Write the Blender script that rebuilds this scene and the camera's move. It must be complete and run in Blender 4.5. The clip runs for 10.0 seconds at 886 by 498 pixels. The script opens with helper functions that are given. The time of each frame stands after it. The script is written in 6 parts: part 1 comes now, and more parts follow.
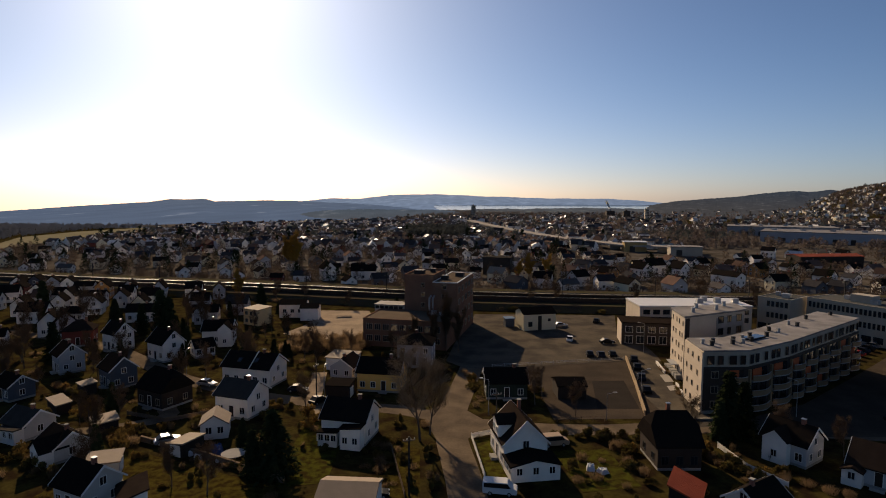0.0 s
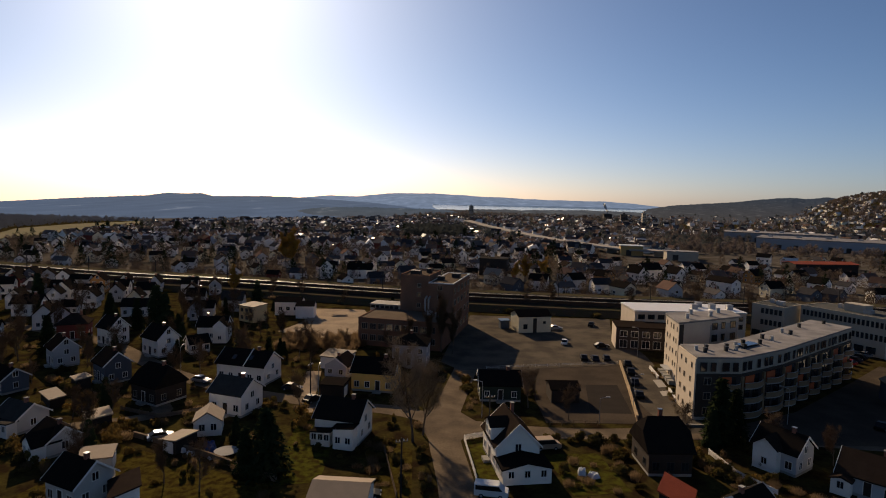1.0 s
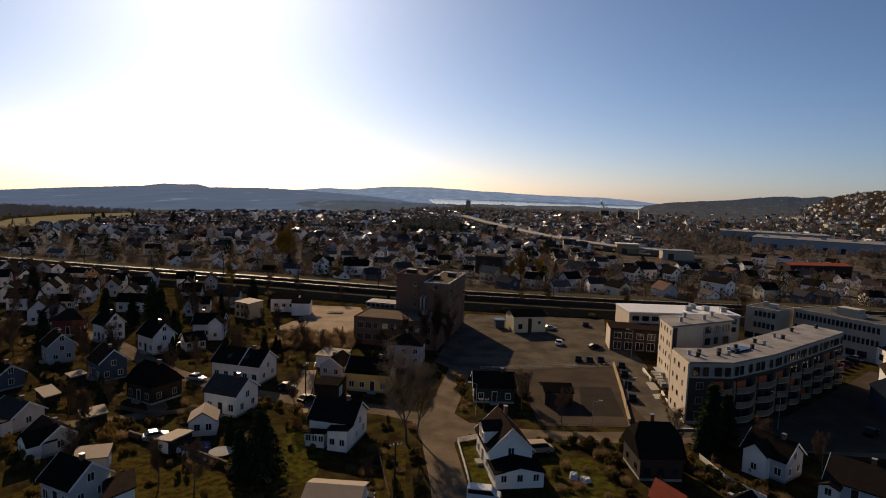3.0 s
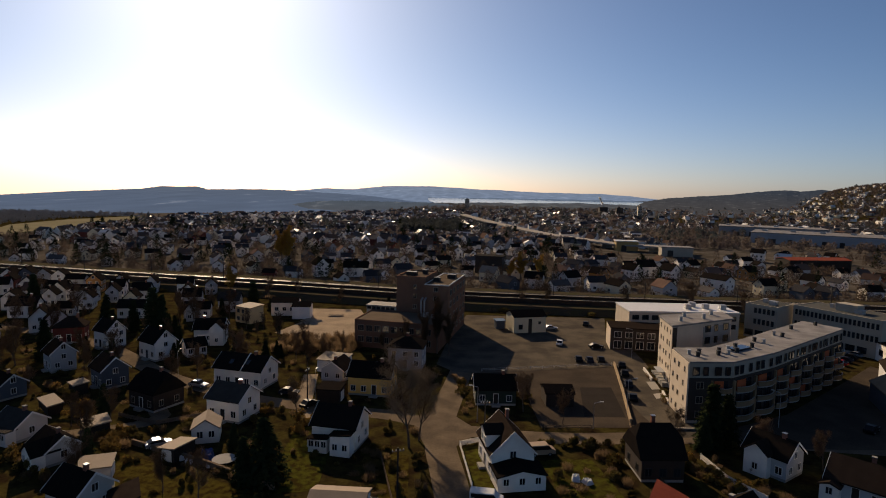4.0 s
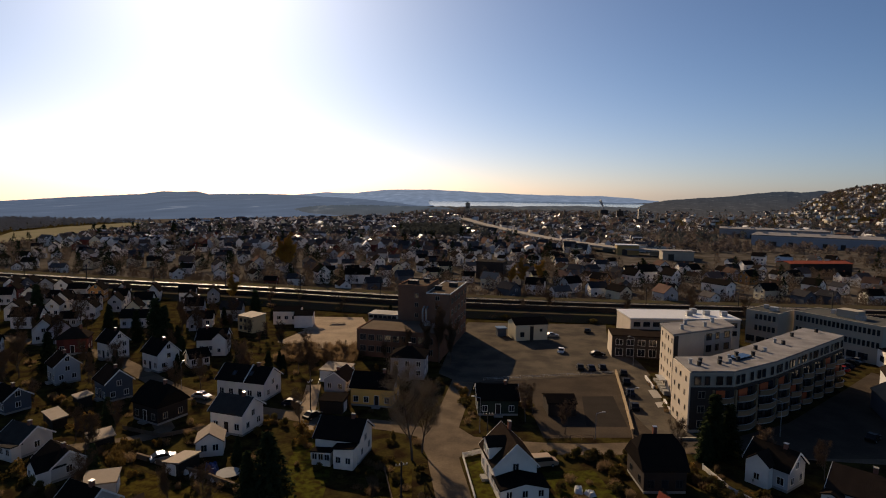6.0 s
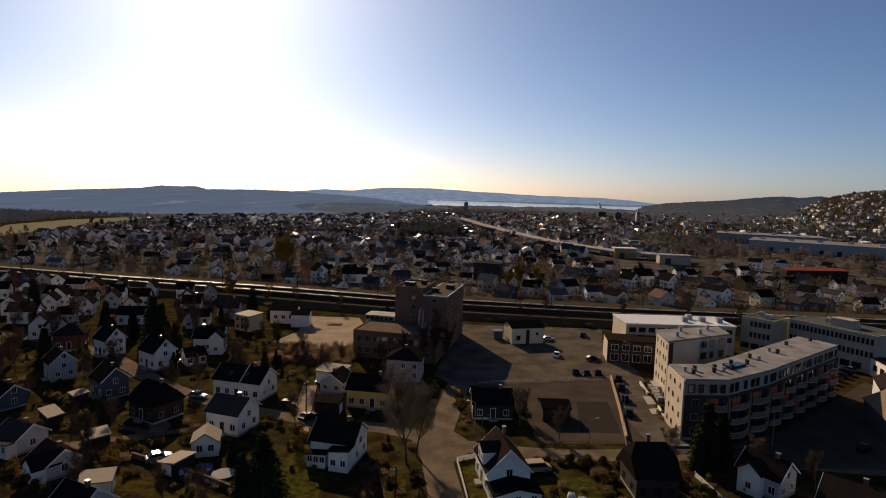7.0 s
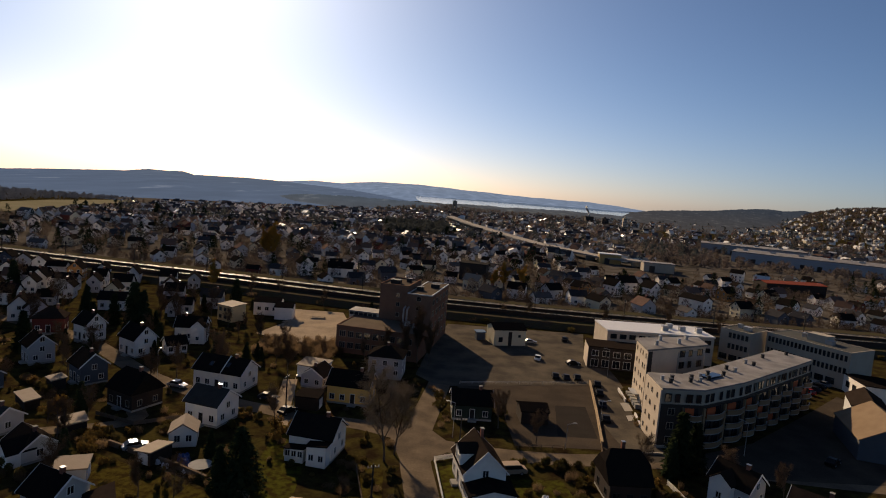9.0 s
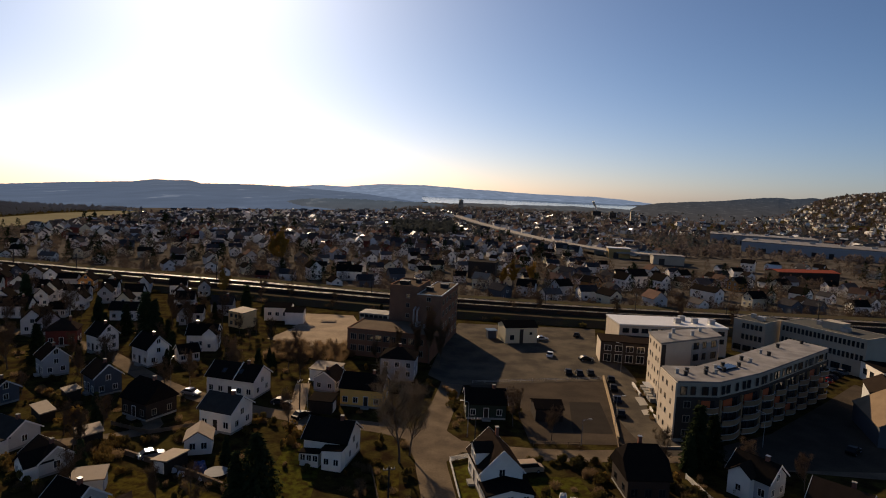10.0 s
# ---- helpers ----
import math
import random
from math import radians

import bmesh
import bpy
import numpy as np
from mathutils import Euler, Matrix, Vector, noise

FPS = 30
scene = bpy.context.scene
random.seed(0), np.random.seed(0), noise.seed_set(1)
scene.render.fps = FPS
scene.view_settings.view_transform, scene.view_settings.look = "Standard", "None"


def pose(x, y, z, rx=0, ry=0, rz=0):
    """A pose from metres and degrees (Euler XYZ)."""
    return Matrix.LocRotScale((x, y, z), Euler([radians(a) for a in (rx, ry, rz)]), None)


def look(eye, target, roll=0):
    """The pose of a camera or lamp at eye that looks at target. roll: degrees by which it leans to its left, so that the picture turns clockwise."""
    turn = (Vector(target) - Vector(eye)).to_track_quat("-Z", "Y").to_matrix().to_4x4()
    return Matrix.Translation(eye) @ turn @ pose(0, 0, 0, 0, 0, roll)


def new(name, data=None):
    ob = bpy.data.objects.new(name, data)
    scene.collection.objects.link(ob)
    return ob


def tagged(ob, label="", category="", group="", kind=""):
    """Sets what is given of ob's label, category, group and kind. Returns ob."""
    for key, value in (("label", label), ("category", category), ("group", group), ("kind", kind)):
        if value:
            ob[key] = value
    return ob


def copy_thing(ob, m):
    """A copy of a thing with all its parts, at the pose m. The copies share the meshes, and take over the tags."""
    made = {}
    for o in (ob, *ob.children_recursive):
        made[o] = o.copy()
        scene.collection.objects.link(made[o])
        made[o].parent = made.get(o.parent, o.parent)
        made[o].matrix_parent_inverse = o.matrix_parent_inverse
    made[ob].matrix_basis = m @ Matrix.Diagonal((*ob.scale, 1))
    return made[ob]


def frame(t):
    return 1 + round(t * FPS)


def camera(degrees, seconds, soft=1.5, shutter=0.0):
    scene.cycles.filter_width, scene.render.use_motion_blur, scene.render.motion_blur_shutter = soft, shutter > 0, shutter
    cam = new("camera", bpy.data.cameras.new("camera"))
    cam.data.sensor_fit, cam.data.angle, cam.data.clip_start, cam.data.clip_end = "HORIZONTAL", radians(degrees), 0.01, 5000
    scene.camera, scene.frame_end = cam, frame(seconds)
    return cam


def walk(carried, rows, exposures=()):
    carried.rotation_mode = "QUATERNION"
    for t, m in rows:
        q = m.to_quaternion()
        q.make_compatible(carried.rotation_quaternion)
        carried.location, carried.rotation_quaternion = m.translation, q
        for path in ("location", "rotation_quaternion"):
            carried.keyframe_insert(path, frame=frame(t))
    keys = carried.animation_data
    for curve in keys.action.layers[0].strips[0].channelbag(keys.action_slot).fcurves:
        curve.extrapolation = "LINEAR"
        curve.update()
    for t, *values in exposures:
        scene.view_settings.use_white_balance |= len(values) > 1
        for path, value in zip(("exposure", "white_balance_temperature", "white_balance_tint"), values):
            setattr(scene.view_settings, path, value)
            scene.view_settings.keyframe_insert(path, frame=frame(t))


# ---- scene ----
cam = camera(73.3, 10.0, 1.0)
PATH = [
    (0, (0.652, 0.2, 41.723), (0.612, 2.192, 41.552), 0.2),
    (0.5, (0.696, -0.004, 41.898), (0.662, 1.989, 41.737), 1.0),
    (1, (0.717, -0.064, 42.209), (0.687, 1.928, 42.036), 1.4),
    (1.5, (0.766, -0.095, 42.592), (0.741, 1.896, 42.413), 1.3),
    (2, (0.795, -0.099, 43.016), (0.774, 1.891, 42.819), 1.7),
    (2.5, (0.766, -0.202, 43.44), (0.748, 1.789, 43.247), 2.3),
    (4, (0.768, -0.585, 45.019), (0.752, 1.405, 44.821), 1.3),
    (4.5, (0.708, -0.593, 45.439), (0.693, 1.395, 45.23), 1.1),
    (5, (0.692, -0.742, 45.829), (0.675, 1.248, 45.631), 1.2),
    (5.5, (0.651, -0.904, 46.224), (0.634, 1.087, 46.037), 0.7),
    (7, (0.534, -1.45, 47.946), (0.523, 0.541, 47.754), 1.9),
    (7.5, (0.515, -1.671, 48.281), (0.52, 0.32, 48.088), 2.2),
    (8, (0.485, -1.881, 48.535), (0.505, 0.109, 48.339), 2.2),
    (8.5, (0.494, -2.046, 48.668), (0.523, -0.055, 48.482), 4.0),
    (9, (0.486, -2.041, 48.702), (0.52, -0.051, 48.503), 4.6),
    (9.5, (0.422, -1.867, 48.66), (0.449, 0.122, 48.456), 4.1),
    (10, (0.37, -1.592, 48.552), (0.378, 0.398, 48.351), 2.6),
]
walk(cam, [(t, look(eye, target, roll)) for t, eye, target, roll in PATH])

# ---- light ----
SUN_AZ = radians(-21.6)      # from straight ahead, clockwise
SUN_EL = radians(25.0)
world = bpy.data.worlds.new("sky")
scene.world = world
world.use_nodes = True
wn, wl = world.node_tree.nodes, world.node_tree.links
sky = wn.new("ShaderNodeTexSky")
sky.sky_type = "NISHITA"
sky.sun_disc = False
sky.sun_elevation = SUN_EL
sky.sun_rotation = SUN_AZ
sky.altitude = 30
sky.air_density = 0.70
sky.dust_density = 0.73
sky.ozone_density = 3.6
wn["Background"].inputs["Strength"].default_value = 0.0505
deep = wn.new("ShaderNodeGamma")          # a clear, dry spring sky: steeper fall from the sun's side to the far side
deep.inputs["Gamma"].default_value = 1.08
wl.new(sky.outputs["Color"], deep.inputs["Color"])
where = wn.new("ShaderNodeTexCoord")      # dusty air low over the land, a little rosier than the clear sky above
height = wn.new("ShaderNodeSeparateXYZ")
wl.new(where.outputs["Generated"], height.inputs[0])
low_air = wn.new("ShaderNodeMapRange")
low_air.interpolation_type = "SMOOTHSTEP"
low_air.inputs[1].default_value, low_air.inputs[2].default_value = -0.02, 0.22
wl.new(height.outputs["Z"], low_air.inputs[0])
tone = wn.new("ShaderNodeMix")
tone.data_type = "RGBA"
tone.inputs[6].default_value, tone.inputs[7].default_value = (1.09, 0.985, 1.0, 1), (1, 1, 1, 1)
wl.new(low_air.outputs[0], tone.inputs[0])
haze = wn.new("ShaderNodeVectorMath")
haze.operation = "MULTIPLY"
wl.new(deep.outputs["Color"], haze.inputs[0])
wl.new(tone.outputs[2], haze.inputs[1])
wl.new(haze.outputs[0], wn["Background"].inputs["Color"])
sun_data = bpy.data.lights.new("sun", "SUN")
sun_data.energy = 4.5
sun_data.angle = radians(0.55)
sun_data.color = (1.0, 0.74, 0.47)
sun = new("sun", sun_data)
to_sun = Vector((math.sin(SUN_AZ) * math.cos(SUN_EL), math.cos(SUN_AZ) * math.cos(SUN_EL), math.sin(SUN_EL)))
sun.matrix_world = look(to_sun * 300, (0, 0, 0))
scene.view_settings.exposure = 0.34


# ---- materials ----
def material(name, base, rough=0.8, vary=0.25, scale=1.5, bump=0.0, fine=14.0, metal=0.0, tint=None, amount=0.5, per_object=0.15, stripe=None, spec=0.15, through_light=0.0):
    """Two scales of grain over a base colour, a second tint in patches, a little difference from object to object."""
    m = bpy.data.materials.new(name)
    m.use_nodes = True
    n, l = m.node_tree.nodes, m.node_tree.links
    bsdf = n["Principled BSDF"]
    bsdf.inputs["Roughness"].default_value = rough
    bsdf.inputs["Metallic"].default_value = metal
    bsdf.inputs["Specular IOR Level"].default_value = spec if rough < 0.84 else 0.0
    co = n.new("ShaderNodeTexCoord")
    big, small = n.new("ShaderNodeTexNoise"), n.new("ShaderNodeTexNoise")
    for node, s in ((big, scale), (small, fine)):
        node.inputs["Scale"].default_value = s
        node.inputs["Detail"].default_value = 5
        l.new(co.outputs["Object"], node.inputs["Vector"])
    ramp = n.new("ShaderNodeMapRange")
    ramp.inputs[1].default_value, ramp.inputs[2].default_value = 0.38, 0.62
    l.new(big.outputs["Fac"], ramp.inputs[0])
    mix = n.new("ShaderNodeMix")
    mix.data_type = "RGBA"
    second = tint or tuple(c * (1 - vary) for c in base)
    mix.inputs[6].default_value = (*base, 1)
    mix.inputs[7].default_value = (*second, 1)
    fac = n.new("ShaderNodeMath")
    fac.operation = "MULTIPLY"
    fac.inputs[1].default_value = amount
    l.new(ramp.outputs[0], fac.inputs[0])
    l.new(fac.outputs[0], mix.inputs[0])
    grain = n.new("ShaderNodeMapRange")
    grain.inputs[3].default_value, grain.inputs[4].default_value = 1 - vary, 1 + vary
    l.new(small.outputs["Fac"], grain.inputs[0])
    info = n.new("ShaderNodeObjectInfo")
    vari = n.new("ShaderNodeMapRange")
    vari.inputs[3].default_value, vari.inputs[4].default_value = 1 - per_object, 1 + per_object
    l.new(info.outputs["Random"], vari.inputs[0])
    mul = n.new("ShaderNodeMath")
    mul.operation = "MULTIPLY"
    l.new(grain.outputs[0], mul.inputs[0])
    l.new(vari.outputs[0], mul.inputs[1])
    scale_c = n.new("ShaderNodeVectorMath")
    scale_c.operation = "SCALE"
    l.new(mix.outputs[2], scale_c.inputs[0])
    l.new(mul.outputs[0], scale_c.inputs["Scale"])
    l.new(scale_c.outputs[0], bsdf.inputs["Base Color"])
    if through_light:                     # thin twigs and blades pass part of the light on
        thin = n.new("ShaderNodeBsdfTranslucent")
        l.new(scale_c.outputs[0], thin.inputs["Color"])
        both = n.new("ShaderNodeMixShader")
        both.inputs[0].default_value = through_light
        l.new(bsdf.outputs[0], both.inputs[1])
        l.new(thin.outputs[0], both.inputs[2])
        l.new(both.outputs[0], n["Material Output"].inputs["Surface"])
    if bump or stripe:
        b = n.new("ShaderNodeBump")
        b.inputs["Strength"].default_value = bump or 0.4
        b.inputs["Distance"].default_value = 0.03
        if stripe:
            wave = n.new("ShaderNodeTexWave")
            wave.bands_direction = stripe[0]
            wave.inputs["Scale"].default_value = stripe[1]
            wave.inputs["Distortion"].default_value = 0.3
            l.new(co.outputs["Object"], wave.inputs["Vector"])
            l.new(wave.outputs["Fac"], b.inputs["Height"])
        else:
            l.new(small.outputs["Fac"], b.inputs["Height"])
        l.new(b.outputs["Normal"], bsdf.inputs["Normal"])
    return m


WALL = {
    "white": material("white_boards", (0.79, 0.73, 0.645), 0.6, 0.10, 0.6, stripe=("Z", 2.2), tint=(0.68, 0.62, 0.545), per_object=0.08),
    "cream": material("cream_boards", (0.66, 0.58, 0.40), 0.65, 0.10, 0.6, stripe=("Z", 2.2), per_object=0.1),
    "grey": material("grey_boards", (0.42, 0.42, 0.42), 0.7, 0.12, 0.6, stripe=("Z", 2.2), per_object=0.2),
    "yellow": material("yellow_boards", (0.78, 0.47, 0.13), 0.65, 0.10, 0.6, stripe=("Z", 2.2), per_object=0.1),
    "red": material("red_boards", (0.12, 0.032, 0.024), 0.7, 0.15, 0.6, stripe=("Z", 2.2), per_object=0.2),
    "brown": material("dark_stained_boards", (0.032, 0.023, 0.018), 0.75, 0.2, 0.6, stripe=("Z", 2.2)),
    "green": material("dark_green_boards", (0.03, 0.04, 0.028), 0.7, 0.2, 0.6, stripe=("Z", 2.2)),
    "blue": material("blue_grey_boards", (0.085, 0.092, 0.105), 0.7, 0.12, 0.6, stripe=("Z", 2.2)),
    "orange": material("ochre_boards", (0.45, 0.22, 0.07), 0.7, 0.12, 0.6, stripe=("Z", 2.2)),
}
ROOF = {
    "black": material("black_roof_tiles", (0.013, 0.011, 0.010), 0.86, 0.3, 0.8, stripe=("X", 5.0), tint=(0.018, 0.014, 0.011), spec=0.02),
    "grey": material("grey_roof_tiles", (0.05, 0.045, 0.04), 0.86, 0.3, 0.8, stripe=("X", 5.0), spec=0.04),
    "brown": material("brown_roof_tiles", (0.027, 0.020, 0.016), 0.86, 0.3, 0.8, stripe=("X", 5.0), spec=0.04),
    "red": material("red_roof_tiles", (0.30, 0.07, 0.035), 0.7, 0.25, 0.8, stripe=("X", 5.0), spec=0.04),
    "ochre": material("ochre_roof_sheeting", (0.22, 0.16, 0.105), 0.86, 0.2, 0.4, bump=0.3, tint=(0.17, 0.12, 0.08)),
    # Next two roofs are lightened to carry the haze over the far town.
    "greyed": material("haze_grey_concrete_tiles", (0.115, 0.105, 0.10), 0.86, 0.3, 0.3, per_object=0.3),
    "clay": material("haze_paled_clay_tiles", (0.13, 0.085, 0.065), 0.86, 0.3, 0.3, per_object=0.3),
    "tan": material("weathered_tan_roofing_felt", (0.22, 0.17, 0.125), 0.8, 0.2, 0.7, bump=0.3),
    "slate": material("slate_roofing", (0.045, 0.043, 0.045), 0.86, 0.3, 0.8, stripe=("X", 5.0), spec=0.12),
    "pale": material("pale_metal_roofing", (0.55, 0.53, 0.50), 0.40, 0.1, 0.7, stripe=("X", 2.0), spec=0.4),
}
WALL["straw"] = material("straw_coloured_boards", (0.66, 0.48, 0.24), 0.65, 0.10, 0.6, stripe=("Z", 2.2), per_object=0.1)
OCHREWALL = material("ochre_panels", (0.33, 0.225, 0.09), 0.7, 0.12, 0.4)
# White boards darkened to carry the lens falloff near the view's corner.
WALL["dull"] = material("lens_dimmed_white_boards", (0.52, 0.475, 0.42), 0.65, 0.14, 0.6, stripe=("Z", 2.2), tint=(0.42, 0.385, 0.34), per_object=0.08)
TRIM = material("white_trim_paint", (0.70, 0.66, 0.60), 0.5, 0.06, 2.0)
GLASS = material("dark_window_glass", (0.015, 0.018, 0.022), 0.06, 0.1, 1.0, spec=0.6)
CARGLASS = material("tinted_car_glass", (0.01, 0.011, 0.012), 0.3, 0.1, 1.0, spec=0.15)
CAPMETAL = material("bright_sheet_metal", (0.38, 0.38, 0.38), 0.32, 0.1, 3.0, metal=0.8)
CONCRETE = material("grey_concrete", (0.30, 0.29, 0.27), 0.85, 0.15, 0.5, bump=0.3, tint=(0.22, 0.21, 0.19))
PALECONC = material("pale_bridge_concrete", (0.33, 0.30, 0.265), 0.9, 0.1, 0.1)
BRICK = material("chimney_brick", (0.22, 0.10, 0.07), 0.85, 0.25, 2.0, bump=0.4)
FACTORY = material("red_brown_brick_wall", (0.180, 0.103, 0.068), 0.85, 0.25, 0.35, bump=0.5, tint=(0.115, 0.068, 0.05), fine=9)
PLASTER = material("white_render", (0.50, 0.42, 0.325), 0.8, 0.1, 0.3, bump=0.2, tint=(0.40, 0.335, 0.265), per_object=0.03)
DARKCLAD = material("dark_grey_cladding", (0.045, 0.036, 0.03), 0.7, 0.15, 0.5, stripe=("Z", 3.0))
OFFICEWALL = material("grey_white_facade_panels", (0.36, 0.315, 0.25), 0.8, 0.1, 0.3, bump=0.2, tint=(0.30, 0.265, 0.21), per_object=0.03)
BOXBLUE = material("blue_container_paint", (0.06, 0.12, 0.22), 0.6, 0.15, 0.6)
ROOFFELT = material("light_grey_roof_membrane", (0.20, 0.187, 0.18), 0.75, 0.2, 0.25, bump=0.2, tint=(0.12, 0.112, 0.108), amount=0.9)
METAL = material("galvanised_metal", (0.36, 0.36, 0.36), 0.5, 0.1, 2.0, metal=0.6)
DARKMETAL = material("dark_steel", (0.03, 0.03, 0.03), 0.55, 0.2, 2.0, metal=0.3)
WOODP = material("weathered_wood", (0.16, 0.12, 0.085), 0.85, 0.25, 1.5, bump=0.3)
ORANGE = material("orange_balcony_screen", (0.40, 0.09, 0.03), 0.6, 0.15, 1.0)
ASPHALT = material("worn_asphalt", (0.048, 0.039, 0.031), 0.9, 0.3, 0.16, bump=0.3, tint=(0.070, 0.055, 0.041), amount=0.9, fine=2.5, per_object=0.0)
# Copy of ASPHALT with sunlight put into a lighter, warmer base, besides dust.
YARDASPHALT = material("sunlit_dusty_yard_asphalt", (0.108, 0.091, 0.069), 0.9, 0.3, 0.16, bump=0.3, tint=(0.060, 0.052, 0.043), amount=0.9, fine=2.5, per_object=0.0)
REPAIR = material("fresh_dark_asphalt", (0.034, 0.029, 0.025), 0.9, 0.2, 0.3, bump=0.3, fine=3)
DUSTY = material("dusty_street_asphalt", (0.150, 0.116, 0.080), 0.92, 0.28, 0.2, bump=0.3, tint=(0.082, 0.064, 0.047), amount=0.8, fine=2.5, per_object=0.0)
GRAVEL = material("pale_gravel", (0.29, 0.228, 0.16), 0.95, 0.25, 0.15, bump=0.6, tint=(0.19, 0.15, 0.11), amount=0.7, fine=2.0)
BALLAST = material("track_ballast", (0.60, 0.48, 0.33), 0.5, 0.2, 0.1, bump=0.3, fine=4.0, spec=0.5)
KERB = material("granite_kerb", (0.32, 0.29, 0.25), 0.8, 0.12, 1.0, bump=0.3)
DRYGRASS = material("dry_field_grass", (0.18, 0.16, 0.105), 0.95, 0.25, 0.03, tint=(0.13, 0.125, 0.07), fine=0.5)
DECK = material("worn_brown_roof_deck", (0.12, 0.095, 0.07), 0.9, 0.2, 0.3, bump=0.3, tint=(0.085, 0.065, 0.05))
LAWN = material("early_spring_lawn", (0.058, 0.047, 0.010), 0.95, 0.5, 0.9, bump=0.6, tint=(0.026, 0.017, 0.006), amount=1.0, fine=6.0)
GREENLAWN = material("greening_lawn", (0.060, 0.060, 0.010), 0.95, 0.5, 0.8, bump=0.6, tint=(0.030, 0.022, 0.007), amount=1.0, fine=6.0)
TANWALL = material("warm_buff_wall", (0.36, 0.27, 0.17), 0.85, 0.2, 0.8, bump=0.3, tint=(0.24, 0.18, 0.12))
# Dust, and partly haze: kept paler than GROUND for the air over the town.
TOWNDUST = material("dusty_streets_and_gardens", (0.104, 0.092, 0.080), 0.95, 0.3, 0.06, bump=0.3, tint=(0.055, 0.048, 0.038), amount=1.0, fine=0.6, per_object=0.0)
SOIL = material("bare_soil_slope", (0.05, 0.04, 0.028), 0.95, 0.3, 0.2, bump=0.6, tint=(0.05, 0.05, 0.02), fine=3.0)
BALCONY = material("grey_brown_balcony_boards", (0.20, 0.135, 0.075), 0.7, 0.15, 0.5)
BARK = material("grey_brown_bark", (0.11, 0.085, 0.065), 0.9, 0.25, 2.0, bump=0.5)
TWIG = material("bare_twigs", (0.15, 0.105, 0.068), 0.9, 0.25, 0.6, tint=(0.09, 0.066, 0.045), per_object=0.3, through_light=0.5)
BRUSH = material("brown_brushwood", (0.17, 0.115, 0.066), 0.9, 0.3, 0.6, tint=(0.10, 0.072, 0.04), per_object=0.3, through_light=0.5)
BUD = material("budding_ochre_twigs", (0.20, 0.125, 0.036), 0.9, 0.25, 0.6, per_object=0.2, through_light=0.25)
GOLDBUD = material("golden_catkins", (0.36, 0.225, 0.05), 0.9, 0.25, 0.6, per_object=0.15, through_light=0.45)
# Far woods: air haze is put into paler, greyer bases than near trees.
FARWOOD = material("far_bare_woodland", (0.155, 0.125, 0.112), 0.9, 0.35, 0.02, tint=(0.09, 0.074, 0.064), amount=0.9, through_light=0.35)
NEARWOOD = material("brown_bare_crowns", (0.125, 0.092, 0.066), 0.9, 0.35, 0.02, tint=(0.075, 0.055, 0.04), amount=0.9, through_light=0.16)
# Blue of the valley haze is mixed into this wood colour.
VALLEYWOOD = material("valley_woodland_haze_tint", (0.115, 0.13, 0.165), 0.9, 0.3, 0.01, tint=(0.10, 0.105, 0.13), through_light=0.35)
FLATROOF = material("dark_grey_flat_roofing", (0.085, 0.085, 0.08), 0.9, 0.2, 0.3, bump=0.2)
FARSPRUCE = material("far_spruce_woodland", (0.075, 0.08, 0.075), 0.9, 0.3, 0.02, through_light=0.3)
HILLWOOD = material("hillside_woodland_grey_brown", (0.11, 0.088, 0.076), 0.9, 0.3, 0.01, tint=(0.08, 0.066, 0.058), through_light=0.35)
NEEDLE = material("dark_green_needles", (0.022, 0.03, 0.014), 0.85, 0.3, 0.8, tint=(0.035, 0.04, 0.015), per_object=0.3)
HEDGE = material("olive_shrub_leaves", (0.085, 0.07, 0.022), 0.85, 0.3, 0.8, tint=(0.12, 0.075, 0.03), per_object=0.3, through_light=0.3)
# Light coming through the birch crown is put into this base, above TWIG.
PALETWIG = material("backlit_birch_twigs", (0.27, 0.222, 0.165), 0.9, 0.25, 0.6, tint=(0.21, 0.17, 0.125), through_light=0.5)
FRAMES = material("dull_window_frames", (0.30, 0.25, 0.19), 0.7, 0.15, 2.0)
RUBBER = material("tyre_rubber", (0.02, 0.02, 0.02), 0.85, 0.1, 3.0)
LAMPGLASS = material("clear_lamp_glass", (0.6, 0.6, 0.6), 0.1, 0.05, 3.0)
PAINT = {
    "black": material("black_car_paint", (0.008, 0.008, 0.009), 0.45, 0.05, 3.0, spec=0.12),
    "white": material("white_car_paint", (0.62, 0.62, 0.62), 0.4, 0.05, 3.0, spec=0.3),
    "beige": material("dull_beige_paint", (0.30, 0.22, 0.15), 0.5, 0.1, 3.0),
    "silver": material("silver_car_paint", (0.42, 0.43, 0.45), 0.25, 0.05, 3.0, metal=0.5, spec=0.6),
    "red": material("red_car_paint", (0.30, 0.02, 0.015), 0.25, 0.05, 3.0, spec=0.6),
    "blue": material("dark_blue_car_paint", (0.012, 0.016, 0.030), 0.45, 0.05, 3.0, spec=0.12),
}


def ground_material():
    """Dry spring grass, dirt and dark garden soil in patches of several sizes."""
    m = material("town_ground", (0.044, 0.036, 0.011), 0.95, 0.6, 0.30, bump=0.8, tint=(0.020, 0.013, 0.007), amount=1.0, fine=1.6, per_object=0.0)
    return m


